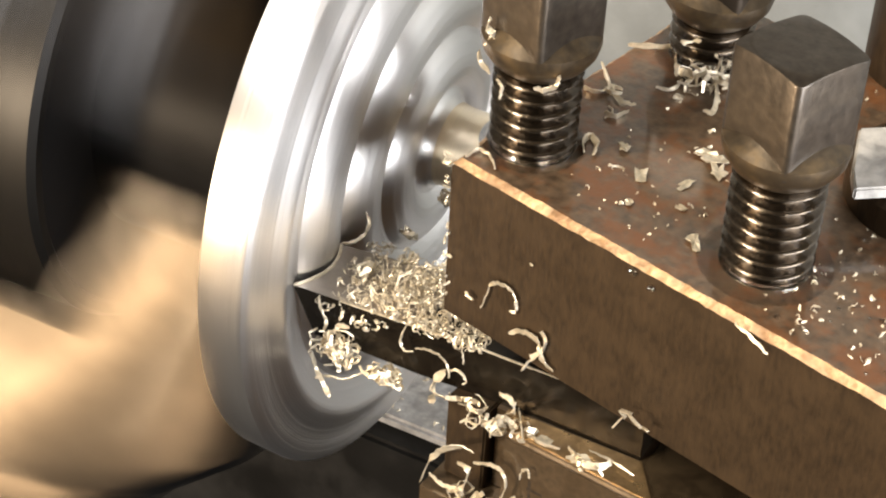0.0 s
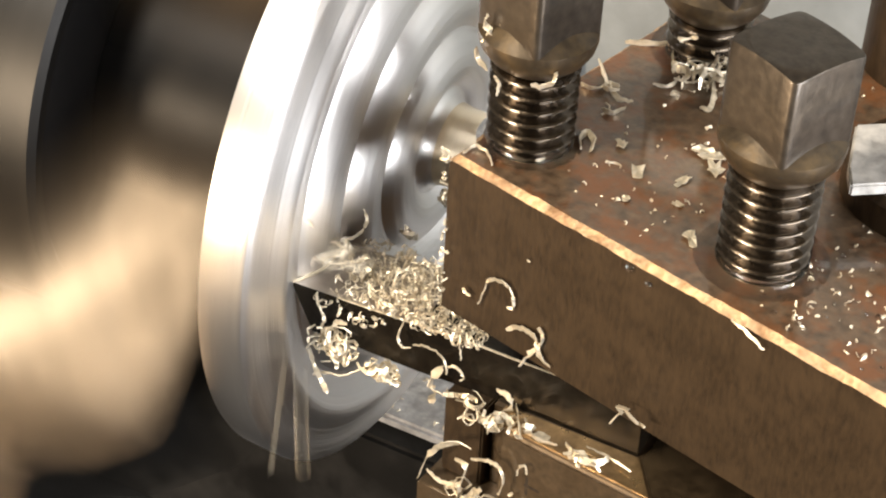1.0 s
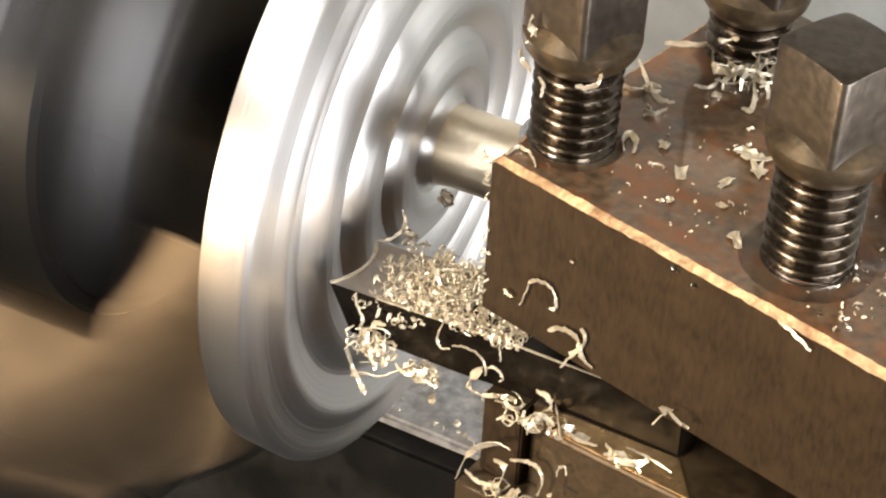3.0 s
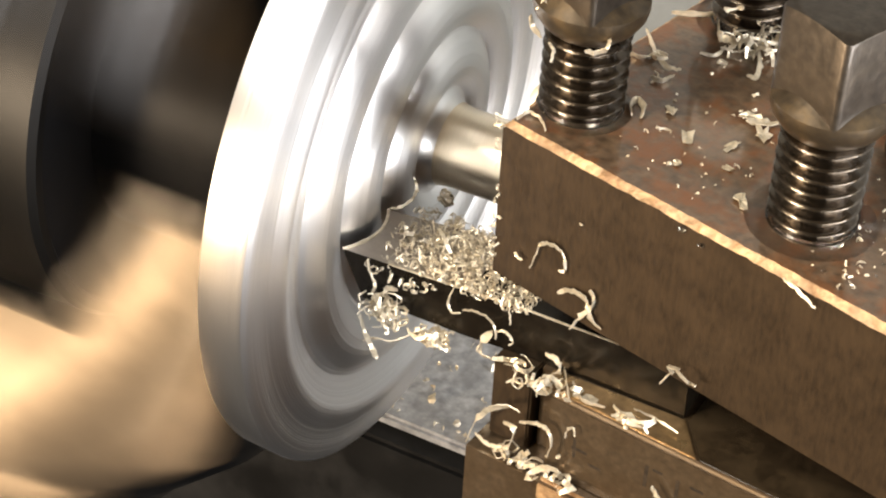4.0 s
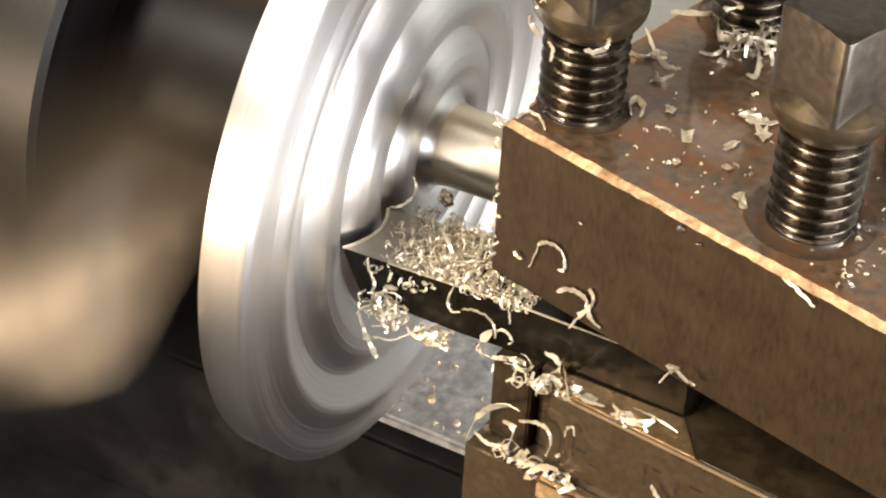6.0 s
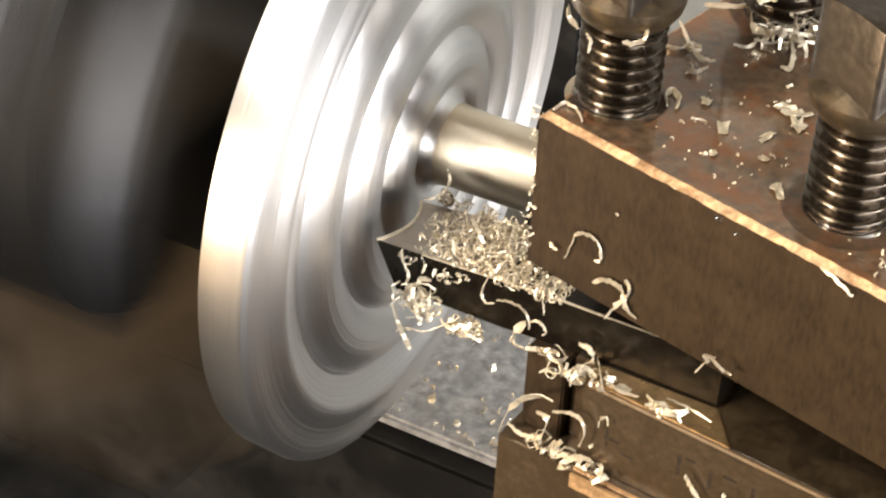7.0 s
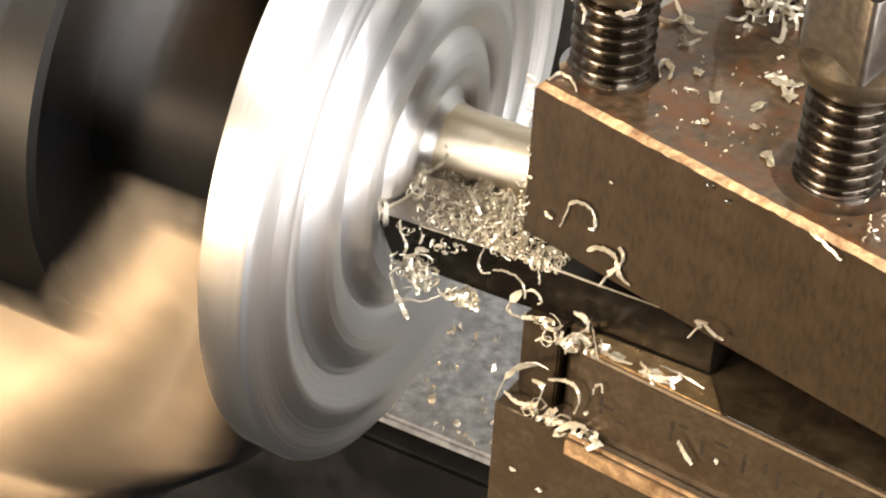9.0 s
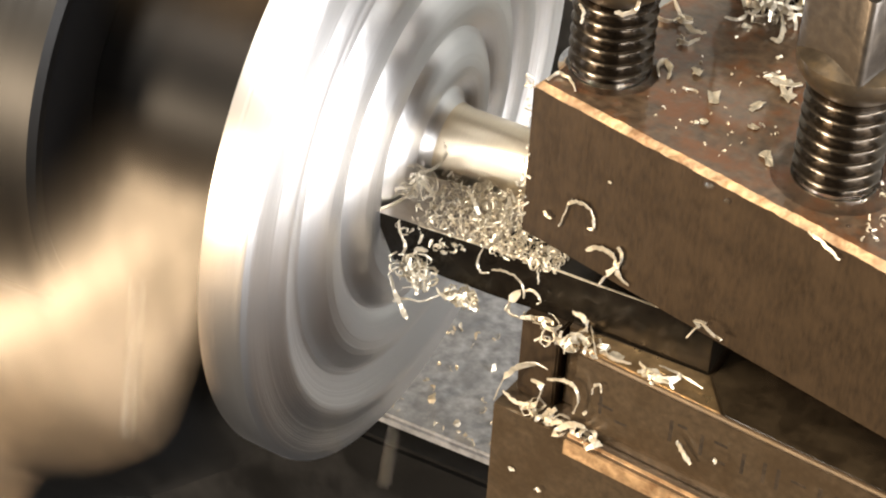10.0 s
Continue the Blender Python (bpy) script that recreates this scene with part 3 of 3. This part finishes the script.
# how each bent chip lies: its width and its line in mm
SHAPES = [
    (SCREW, 0.9, [(29.4, -40.9, 56.2), (29.1, -41.0, 54.7), (29.8, -40.7, 53.7), (28.9, -41.1, 52.1)]),
    (SCREW, 0.8, [(27.9, -40.5, 50.7), (28.1, -40.4, 49.0), (29.3, -39.8, 47.1)]),
    (SCREW, 0.9, [(36.7, -42.4, 49.3), (38.0, -41.8, 48.9), (39.2, -41.2, 49.9), (39.4, -41.1, 51.2)]),
    (SCREW, 0.9, [(43.5, -9.1, 39.9), (44.7, -8.5, 39.5), (45.9, -7.9, 40.3)]),
    (SCREW, 0.9, [(48.5, -7.1, 45.9), (50.0, -6.4, 45.5), (51.9, -5.5, 46.3)]),
    (SCREW, 0.7, [(44.7, -9.0, 45.1), (46.3, -8.2, 44.1), (47.6, -7.6, 44.8)]),
    (SCREW, 0.5, [(31.8, -43.0, 49.1), (32.4, -42.7, 47.9), (32.3, -42.8, 46.1)]),
    (BURR, 0.45, [(70.8, -55.0, 35.0), (73.2, -55.8, 34.5), (75.8, -56.5, 33.5)]),
    (CLING, 0.5, [(33.2, -46.0, 14.3), (34.1, -46.2, 17.3), (34.6, -46.3, 19.2), (36.1, -46.7, 20.2), (37.8, -47.1, 20.1), (38.9, -47.4, 18.8), (38.9, -47.4, 17.0), (38.0, -47.2, 16.8)]),
    (CLING, 0.8, [(38.3, -47.2, 13.0), (39.9, -47.6, 14.4), (42.3, -48.2, 14.7), (43.3, -48.5, 13.7), (44.1, -48.7, 11.7), (45.7, -49.0, 11.0)]),
    (CLING, 0.7, [(43.3, -48.5, 16.5), (44.2, -48.7, 14.7), (42.1, -48.2, 10.9), (40.9, -47.9, 8.1)]),
    (HANG, 0.35, [(19.4, -40.6, 1.3), (18.5, -40.6, -2.2), (19.1, -40.6, -3.8), (20.6, -40.6, -3.4)]),
    (HANG, 0.35, [(20.9, -40.6, -2.7), (22.7, -40.6, -2.1), (24.6, -40.6, -2.2), (26.1, -40.6, -3.5), (26.5, -40.6, -5.8)]),
    (HANG, 0.4, [(26.6, -40.6, -4.2), (28.1, -40.6, -3.7), (29.2, -40.6, -5.0), (28.7, -40.6, -6.0)]),
    (HANG, 1.1, [(26.0, -40.6, -4.4), (24.5, -40.6, -7.2), (24.1, -40.6, -9.4), (26.1, -40.6, -9.9)]),
    (HANG, 0.2, [(28.3, -40.6, 1.0), (28.5, -40.6, -0.5), (28.7, -40.6, -2.1)]),
    (HANG, 0.7, [(27.5, -40.6, -9.3), (30.7, -40.6, -8.4), (31.3, -40.6, -10.3)]),
    (HANG, 0.9, [(34.6, -40.6, -5.0), (36.4, -40.6, -5.3), (37.1, -40.6, -7.2), (35.4, -40.6, -9.0)]),
    (HANG, 0.9, [(4.6, -42.0, -9.7), (5.4, -42.0, -12.4), (6.8, -42.0, -15.2), (7.8, -42.0, -17.2)]),
    (HANG, 0.5, [(5.0, -41.5, -15.2), (6.9, -41.5, -13.8), (9.9, -41.5, -13.0), (12.7, -41.5, -10.7), (15.6, -41.5, -7.7)]),
    (HANG, 0.9, [(7.8, -41.0, -5.3), (8.7, -41.0, -3.6), (10.3, -41.0, -3.2)]),
    (TIP, 0.45, [(2.4, -29.4, 1.1), (4.3, -29.4, 2.3), (5.9, -29.4, 4.2), (6.8, -29.4, 6.7), (6.2, -29.4, 8.5)]),
    (HANG, 0.5, [(5.2, -40.9, 0.6), (5.6, -41.2, -1.6), (6.6, -41.3, -3.6), (6.2, -41.4, -5.4)]),
    (HANG, 0.8, [(6.4, -41.8, -5.6), (8.0, -42.0, -6.6), (7.2, -42.1, -8.6), (9.4, -42.0, -9.4)]),
    (HANG, 0.6, [(12.4, -41.6, -9.2), (14.2, -41.8, -10.2), (16.6, -41.5, -9.0), (18.4, -41.3, -10.4)]),
    (LOOSE, 1.04, [(24.4, -43.7, -24.7), (25.6, -43.8, -20.2), (27.9, -44.2, -16.3), (31.2, -44.6, -13.7), (33.2, -44.9, -13.7)]),
    (LOOSE, 0.64, [(33.4, -44.9, -15.6), (35.8, -45.3, -14.3), (37.8, -45.5, -14.2), (39.0, -45.7, -16.4), (38.3, -45.6, -19.6)]),
    (LOOSE, 0.96, [(30.5, -44.5, -17.3), (32.5, -44.8, -17.3), (31.9, -44.7, -21.2), (29.5, -44.4, -23.7)]),
    (LOOSE, 0.28, [(31.5, -44.7, -23.1), (32.8, -44.8, -25.3), (34.9, -45.1, -26.4), (34.6, -45.1, -29.0), (32.6, -44.8, -29.0), (33.4, -44.9, -26.7)]),
    (LOOSE, 0.96, [(36.2, -45.3, -24.1), (38.5, -45.7, -21.6), (40.6, -46.0, -21.1)]),
    (LOOSE, 0.72, [(25.8, -43.9, -22.2), (28.5, -44.2, -23.2), (31.6, -44.7, -22.0)]),
    (LOOSE, 0.88, [(35.3, -45.2, -20.3), (34.1, -45.0, -23.3), (36.6, -45.4, -22.4)]),
    (LOOSE, 0.40, [(40.8, -45.2, -14.9), (41.0, -45.2, -13.2), (41.9, -45.3, -12.4), (42.4, -45.4, -13.7)]),
    (LOOSE, 0.72, [(55.5, -47.2, -15.6), (56.7, -47.4, -17.1), (58.2, -47.6, -18.6)]),
    (LOOSE, 0.88, [(37.2, -39.5, -7.4), (39.0, -42.1, -7.4), (40.8, -45.3, -7.4)]),
    (LOOSE, 0.72, [(39.5, -41.1, -7.9), (42.2, -43.6, -7.9), (45.7, -43.4, -7.9)]),
    (LOOSE, 1.04, [(46.7, -42.6, -7.9), (49.4, -44.3, -7.9), (52.1, -43.8, -7.9), (53.0, -42.2, -7.9)]),
    (LOOSE, 0.28, [(49.4, -41.6, -7.9), (52.6, -41.8, -7.9), (56.8, -43.0, -7.9)]),
    (LIE, 0.8, [(35.6, -8.2, 36.0), (39.0, -6.6, 36.0), (42.7, -4.1, 36.0)]),
    (LIE, 0.9, [(41.8, -5.2, 36.0), (43.2, -9.3, 36.0), (45.0, -10.6, 36.0), (47.0, -9.4, 36.0), (46.7, -5.5, 36.0), (44.6, -3.5, 36.0), (44.1, -5.4, 36.0)]),
    (LIE, 0.7, [(34.2, -14.1, 36.0), (37.5, -18.5, 36.0), (40.5, -21.3, 36.0), (42.5, -21.0, 36.0)]),
    (LIE, 0.9, [(34.7, -21.0, 36.0), (36.9, -20.8, 36.0), (37.8, -18.3, 36.0)]),
    (LIE, 0.8, [(39.7, -24.9, 36.0), (41.3, -24.9, 36.0), (42.2, -22.8, 36.0)]),
    (LIE, 0.45, [(28.4, -43.4, 36.0), (29.0, -41.2, 36.0), (30.9, -41.6, 36.0), (32.8, -43.8, 36.0)]),
    (LIE, 0.9, [(48.1, -11.9, 36.0), (49.0, -9.7, 36.0), (51.1, -13.2, 36.0), (52.1, -17.2, 36.0), (50.8, -17.3, 36.0)]),
    (LIE, 0.5, [(43.1, -15.8, 36.0), (45.2, -15.0, 36.0), (45.5, -12.2, 36.0)]),
    (LIE, 0.9, [(41.1, -34.5, 36.0), (40.0, -32.3, 36.0), (40.2, -30.6, 36.0), (41.7, -31.9, 36.0), (42.4, -34.4, 36.0)]),
]


def bent_chip(label, width, line, seed):
    rnd = random.Random(seed)
    p = [Vector(q) for q in line]
    c = sum(p, Vector()) / len(p)
    p = [q - c for q in p]
    fine = []
    n = 5
    for i in range(len(p) - 1):
        a, b, d, e = p[max(i - 1, 0)], p[i], p[i + 1], p[min(i + 2, len(p) - 1)]
        for k in range(n):
            u = k / n
            q = 0.5 * (2 * b + (d - a) * u + (2 * a - 5 * b + 4 * d - e) * u * u + (3 * b - a - 3 * d + e) * u ** 3)
            fine.append(q + Vector([rnd.uniform(-0.09, 0.09) for _ in range(3)]))
    fine.append(p[-1])
    bm = bmesh.new()
    ribbon(bm, fine, width * 1.3, 0.14, None, rnd.uniform(-1.6, 1.6))
    ob = finish("metal_chip", bm, CHIP, None, "", 50)
    ob.matrix_world = at(*c)
    tagged(ob, label, "metal chip", GROUPS[label])
    RIDERS.append(ob)


for i, (label, width, line) in enumerate(SHAPES):
    bent_chip(label, width, line, 300 + i)
for i, (x, y, z, q) in enumerate([(31.3, -45.6, 15.2, 0.9), (40.8, -47.7, 26.2, 0.35), (27.6, -44.6, 19.9, 0.4)]):
    chip(flake_mesh(650 + i, q), x, y, z, 90, 20, YAW, "torn aluminium flake clinging to the dark block face")
for i, (x, y, z) in enumerate([(34.5, -46.9, -36.5), (29.2, -45.8, -35.5), (44.0, -46.4, -31.0), (48.5, -47.4, -34.0), (62.0, -48.6, -15.0), (40.0, -45.2, -19.0)]):
    chip(flake_mesh(660 + i, 0.7), x, y, z, 80, 20 * i, 10, "small aluminium flake stuck to the oily slide", "swarf curls on the slide")
chip(flake_mesh(601, 2.2), 49.0, -43.9, -8.3, 4, 0, -10, "flattened bright aluminium chip on the holder's edge", "swarf curls on the slide")
chip(flake_mesh(602, 1.7), 43.0, -43.0, -8.3, 4, 8, 20, "flattened bright aluminium chip on the holder's edge", "swarf curls on the slide")
chip(chip_mesh(603, 3.4, 0.32, 0.3, 0.5), 60.3, -53.6, 9.4, 100, 0, -14, "bright sliver of aluminium under the block's edge", "swarf curls on the slide")

# water standing round the screws and in drops
WATER = bpy.data.materials.new("clear_coolant")
WATER.use_nodes = True
wb = WATER.node_tree.nodes["Principled BSDF"]
wb.inputs["Base Color"].default_value = (0.95, 0.95, 0.93, 1)
wb.inputs["Roughness"].default_value, wb.inputs["IOR"].default_value, wb.inputs["Transmission Weight"].default_value = 0.03, 1.33, 1.0
for u, v, r in ((5.1, 10.1, 7.4), (41.6, 11.3, 8.8), (9.0, 44.0, 8.2)):
    bm = z_lathe([(35.3, 5.5), (36.3, 5.6), (35.95, 5.6 + 0.2 * (r - 5.6)), (35.72, 5.6 + 0.45 * (r - 5.6)), (35.57, 5.6 + 0.75 * (r - 5.6)), (35.5, r - 0.3), (35.4, r - 0.3)], 48)
    ob = finish("coolant_pool", bm, WATER, None, "", 60)
    ob.matrix_world = POST @ at(u, v, 0)
    tagged(ob, "ring of clear coolant standing round a clamp screw", "coolant", "coolant on the tool post")
    RIDERS.append(ob)


def drop_mesh(flat):
    bm = bmesh.new()
    bmesh.ops.create_icosphere(bm, subdivisions=2, radius=1.0 * MM)
    bm.transform(Matrix.Diagonal((1, 1, flat, 1)))
    me = bpy.data.meshes.new("coolant_drop")
    bm.to_mesh(me)
    bm.free()
    me.materials.append(WATER)
    me.shade_smooth()
    return me


BEAD, ROUND = drop_mesh(0.35), drop_mesh(0.9)
drops = [(ROUND, 0.55, POST.inverted() @ Vector((55.9 * MM, -51.3 * MM, 33.9 * MM))), (ROUND, 0.4, POST.inverted() @ Vector((58.8 * MM, -52.0 * MM, 33.0 * MM)))]
for _ in range(30):
    drops.append((BEAD, rng.uniform(0.15, 0.5), Vector((rng.uniform(46, 90), rng.uniform(2, 26), 35.55)) * MM))
for me, q, p in drops:
    ob = new("coolant_drop", me)
    ob.scale = (q, q * rng.uniform(0.7, 1.2), q)
    ob.location = POST @ p
    tagged(ob, "clear drop of coolant on the steel block", "coolant drop", "coolant drops on the tool post")
    RIDERS.append(ob)

# plate and handle at the far end of the tool post
plate = finish("pale_plate", prism([(3.6, -3.8), (11, 1.6), (18, 12), (9, 16), (-0.4, 9.2), (1.9, 0)], 40.6, 42.4, 0.3), PLATE)
plate.matrix_world = pose(72.8 * MM, -28.3 * MM, 0)
tagged(plate, "pale worn metal plate lying on the dark round base", "metal plate")
RIDERS.append(plate)
hub = empty("clamp_handle")
tagged(hub, "dark round base and handle of the tool post", "clamp handle")
# round base added as the dark area under the plate
part("hub", z_lathe([(35.5, 0), (35.5, 12), (39.5, 12), (40.5, 11), (40.5, 0)], 40), BLACK_STEEL, hub, "", 40).location = (84 * MM, -19 * MM, 0)
part("column", z_lathe([(35.5, 0), (35.5, 9.5), (70, 9.5), (72, 8), (72, 0)], 40), BLACK_STEEL, hub, "", 40).location = (74 * MM, 10 * MM, 0)
RIDERS.append(hub)

# worn stamping on the holder's face
for i, (u, w, z, h) in enumerate([(9.5, 2.6, -17.0, 0.5), (8.6, 0.5, -17.0, 3.6), (12.2, 2.2, -18.8, 0.5), (20.5, 0.6, -15.5, 4.2), (22.3, 1.6, -13.7, 0.5), (22.3, 1.6, -17.2, 0.5), (25.6, 0.6, -15.4, 4.0), (28.6, 2.2, -13.6, 0.5), (28.6, 2.2, -17.0, 0.5),
                                  (32.4, 0.6, -15.2, 4.0), (35.8, 0.6, -15.0, 4.0), (38.0, 0.6, -15.0, 4.0), (41.2, 2.4, -14.0, 0.5), (44.6, 0.6, -14.8, 4.0), (48.0, 2.4, -13.2, 0.5), (51.0, 0.6, -14.6, 4.0)]):
    bm = box(u - w / 2, u + w / 2, -0.03, 0.4, z - h / 2, z + h / 2, 0.0, 1, pose(33.5 * MM, -43.4 * MM, 0, 0, 0, -6.5))
    part("stamped_mark", bm, STAMP, holder, "dark worn stamped mark")

# swarf strewn on the bed
def strewn(q):
    return q.uniform(-45, 45), 37.0 + abs(q.gauss(0, 22)), -99.6


strew = heap("bed_swarf", "bright aluminium swarf strewn on the grey bed", 120, strewn, (0.5, 1.7), (0.6, 1.7), (0.2, 0.6), seed=13)
RIDERS.remove(strew)


# ---- what moves ----
TOOL_ROWS = [(0.0, 0.75, -0.41), (0.5, 0.16, 0.2), (1.0, 0.09, 0.08), (1.5, 0.06, 0.08), (2.0, 0.0, 0.0), (2.3, 0.0, 0.0), (2.4, 3.3, 0.05), (2.5, 3.75, 0.06),
             (2.7, 4.9, 0.4), (3.2, 5.0, 5.2), (3.6, 4.0, 9.3), (3.8, 3.15, 10.0), (4.0, 2.64, 10.57), (4.5, 1.75, 10.68), (5.0, 1.22, 10.75), (5.5, 1.19, 10.7), (5.7, 1.19, 10.7), (6.2, 4.0, 10.8),
             (6.5, 5.6, 11.1), (6.8, 5.88, 12.11), (7.0, 5.85, 15.07), (7.2, 5.2, 17.7), (7.5, 4.18, 19.77), (8.0, 3.13, 20.76), (8.5, 2.71, 21.08), (9.0, 2.2, 21.05),
             (9.5, 2.12, 21.05), (10.0, 2.04, 21.0)]
# where one jaw stands round the spindle, in degrees, as the spin's beat with the shutter shows it
JAW = [(0, 240), (0.5, 231), (0.8, 220), (1.0, 210), (1.3, 190), (1.5, 178), (2.0, 160), (2.5, 154), (2.7, 151), (3.3, 136), (3.8, 124), (4.0, 120), (4.5, 118), (5.0, 112), (5.5, 94), (5.7, 84),
       (6.2, 62), (6.8, 42), (7.0, 39), (7.5, 34), (7.7, 31), (8.0, 22), (8.5, 8), (9.0, -1), (9.5, -8), (10.0, -26)]
SPIN = 80.0  # degrees in a thirtieth of a second, about 400 turns a minute


# flying chips: the time at which each passes a spot (mm) and its speed (m/s)
FLIGHTS = [(1.0, (6, -44, 16), (0.2, -0.5, 0.5)), (1.0, (4, -50, -17), (0, -0.3, -1.2)), (1.0, (5, -44, -22), (0.1, -0.1, -1.3)), (1.5, (5, -44, -16), (0.1, -0.2, -1.1)), (1.5, (2, -60, -30), (-0.3, -0.7, -1.0)),
           (2.0, (5, -42, -21), (0, -0.1, -1.2)), (2.0, (6, -36, -40), (0.1, -0.1, -1.5)), (5.5, (8, -34, 8), (-0.3, -0.5, 0.5)), (5.5, (6, -12, -55), (0.1, 0.0, -1.5)), (5.5, (5, -37, -16), (0, -0.2, -0.9)),
           (9.0, (6, -22, 3), (0.1, -0.2, 0.4)), (9.5, (6, -40, -13), (0, -0.2, -1.0)), (10.0, (6, -3, -50), (0.05, -0.05, -1.4)), (10.0, (6, -17, -50), (-0.1, -0.1, -1.3)), (10.0, (4, -84, 20), (0.0, -0.2, -1.6)),
           (9.7, (4, -80, 6), (0.0, -0.2, -1.6)), (5.2, (8, -28, 5), (0.2, -0.2, 0.5)), (0.7, (6, -40, 8), (0.1, -0.4, 0.5))]
fliers = []
for i, (tc, spot, speed) in enumerate(FLIGHTS):
    ob = new("flying_chip", chip_mesh(700 + i, rng.uniform(0.6, 1.3), rng.uniform(0.4, 1.0), 0.6, rng.uniform(0.5, 0.9)))
    tagged(ob, "fresh aluminium chip thrown off the cutting tool", "metal chip", "flying swarf")
    fliers.append(ob)


def fly(ob, tc, spot, speed, seed):
    rnd = random.Random(seed)
    turn = [rnd.uniform(-180, 180) for _ in range(3)]
    rate = [rnd.uniform(-900, 900) for _ in range(3)]
    k = int(np.searchsorted([q[0] for q in TOOL_ROWS], tc, "right")) - 1
    home = Vector((9 + TOOL_ROWS[k][1], -33 + TOOL_ROWS[k][2], 1.0)) * MM
    p, v, g = Vector(spot) * MM, Vector(speed), Vector((0, 0, -9.8))
    rows = []
    first = max(0.0, tc - 2 / FPS)
    if first > 1 / FPS:
        rows = [(0.0, Matrix.Translation(home) @ pose(0, 0, 0, *turn)), (first - 1 / FPS, Matrix.Translation(home) @ pose(0, 0, 0, *turn))]
    f = frame(first)
    last = None
    while True:
        t = (f - 1) / FPS
        dt = t - tc
        q = p + v * dt + g * (dt * dt / 2)
        stop = q.z < -0.2
        if stop:
            q.z = -0.2
        m = Matrix.Translation(q) @ pose(0, 0, 0, *[a + max(-80, min(80, b * dt)) for a, b in zip(turn, rate)])
        if t > 10.0:
            break
        rows.append((t, m))
        last = m
        f += 1
        if stop:
            break
    if rows[-1][0] < 9.99:
        rows.append((10.0, last))
    walk(ob, rows)


# loose swarf that whirls at the tip while the tool cuts: from, to
WHIRLS = [(0.55, 2.15), (5.15, 5.95), (8.85, 10.0)]
whirlers = []
for i in range(3):
    bm = bmesh.new()
    rnd = random.Random(60 + i)
    for _ in range(16):
        r = rnd.uniform(0.8, 2.0)
        ribbon(bm, curl_points(r, rnd.uniform(0.4, 1.0), 0.5 * r, rnd), rnd.uniform(0.25, 0.6), 0.09, at(rnd.gauss(0, 2.0), rnd.gauss(0, 2.0), rnd.gauss(0, 0.7)) @ any_turn(rnd))
    ob = finish("loose_swarf", bm, CHIP)
    whirlers.append(tagged(ob, "loose bright aluminium swarf whirling off the cutting edge", "swarf", "flying swarf", "stuff"))


def tool_shift(t):
    ts = [q[0] for q in TOOL_ROWS]
    return Vector((float(np.interp(t, ts, [q[1] for q in TOOL_ROWS])), float(np.interp(t, ts, [q[2] for q in TOOL_ROWS])), 0)) * MM


def whirl(ob, begin, end, seed):
    rnd = random.Random(seed)
    rest, tip = Vector((17.5, -33.5, 0.9)) * MM, Vector((4.6, -34.5, 2.2)) * MM
    rows = []
    turn = 0.0
    for k in range(0, 301, 1):
        t = k / FPS
        if begin <= t <= end:
            turn += 70.0
            p = tip + Vector((rnd.uniform(-1, 1), rnd.uniform(-1.5, 1.5), rnd.uniform(-0.5, 1.5))) * MM
            rows.append((t, Matrix.Translation(tool_shift(t) + p) @ pose(0, 0, 0, 20, 0, turn)))
        elif k % 3 == 0 or abs(t - begin) < 0.04 or abs(t - end) < 0.04:
            rows.append((t, Matrix.Translation(tool_shift(t) + rest) @ pose(0, 0, 0, 0, 0, turn)))
    walk(ob, rows)


def motions():
    for i, (begin, end) in enumerate(WHIRLS):
        whirl(whirlers[i], begin, end, 80 + i)
    for i, (tc, spot, speed) in enumerate(FLIGHTS):
        fly(fliers[i], tc, spot, speed, 40 + i)
    for ob in RIDERS:
        base = ob.matrix_basis.normalized()
        walk(ob, [(t, Matrix.Translation((x * MM, y * MM, 0)) @ base) for t, x, y in TOOL_ROWS])
    rows = []
    for k in range(301):
        t = k / FPS
        angle = float(np.interp(t, [p[0] for p in JAW], [p[1] for p in JAW])) + SPIN * k
        rows.append((t, SPINDLE @ pose(0, 0, 0, angle)))
    walk(chuck, rows)
    walk(disc, rows)


motions()
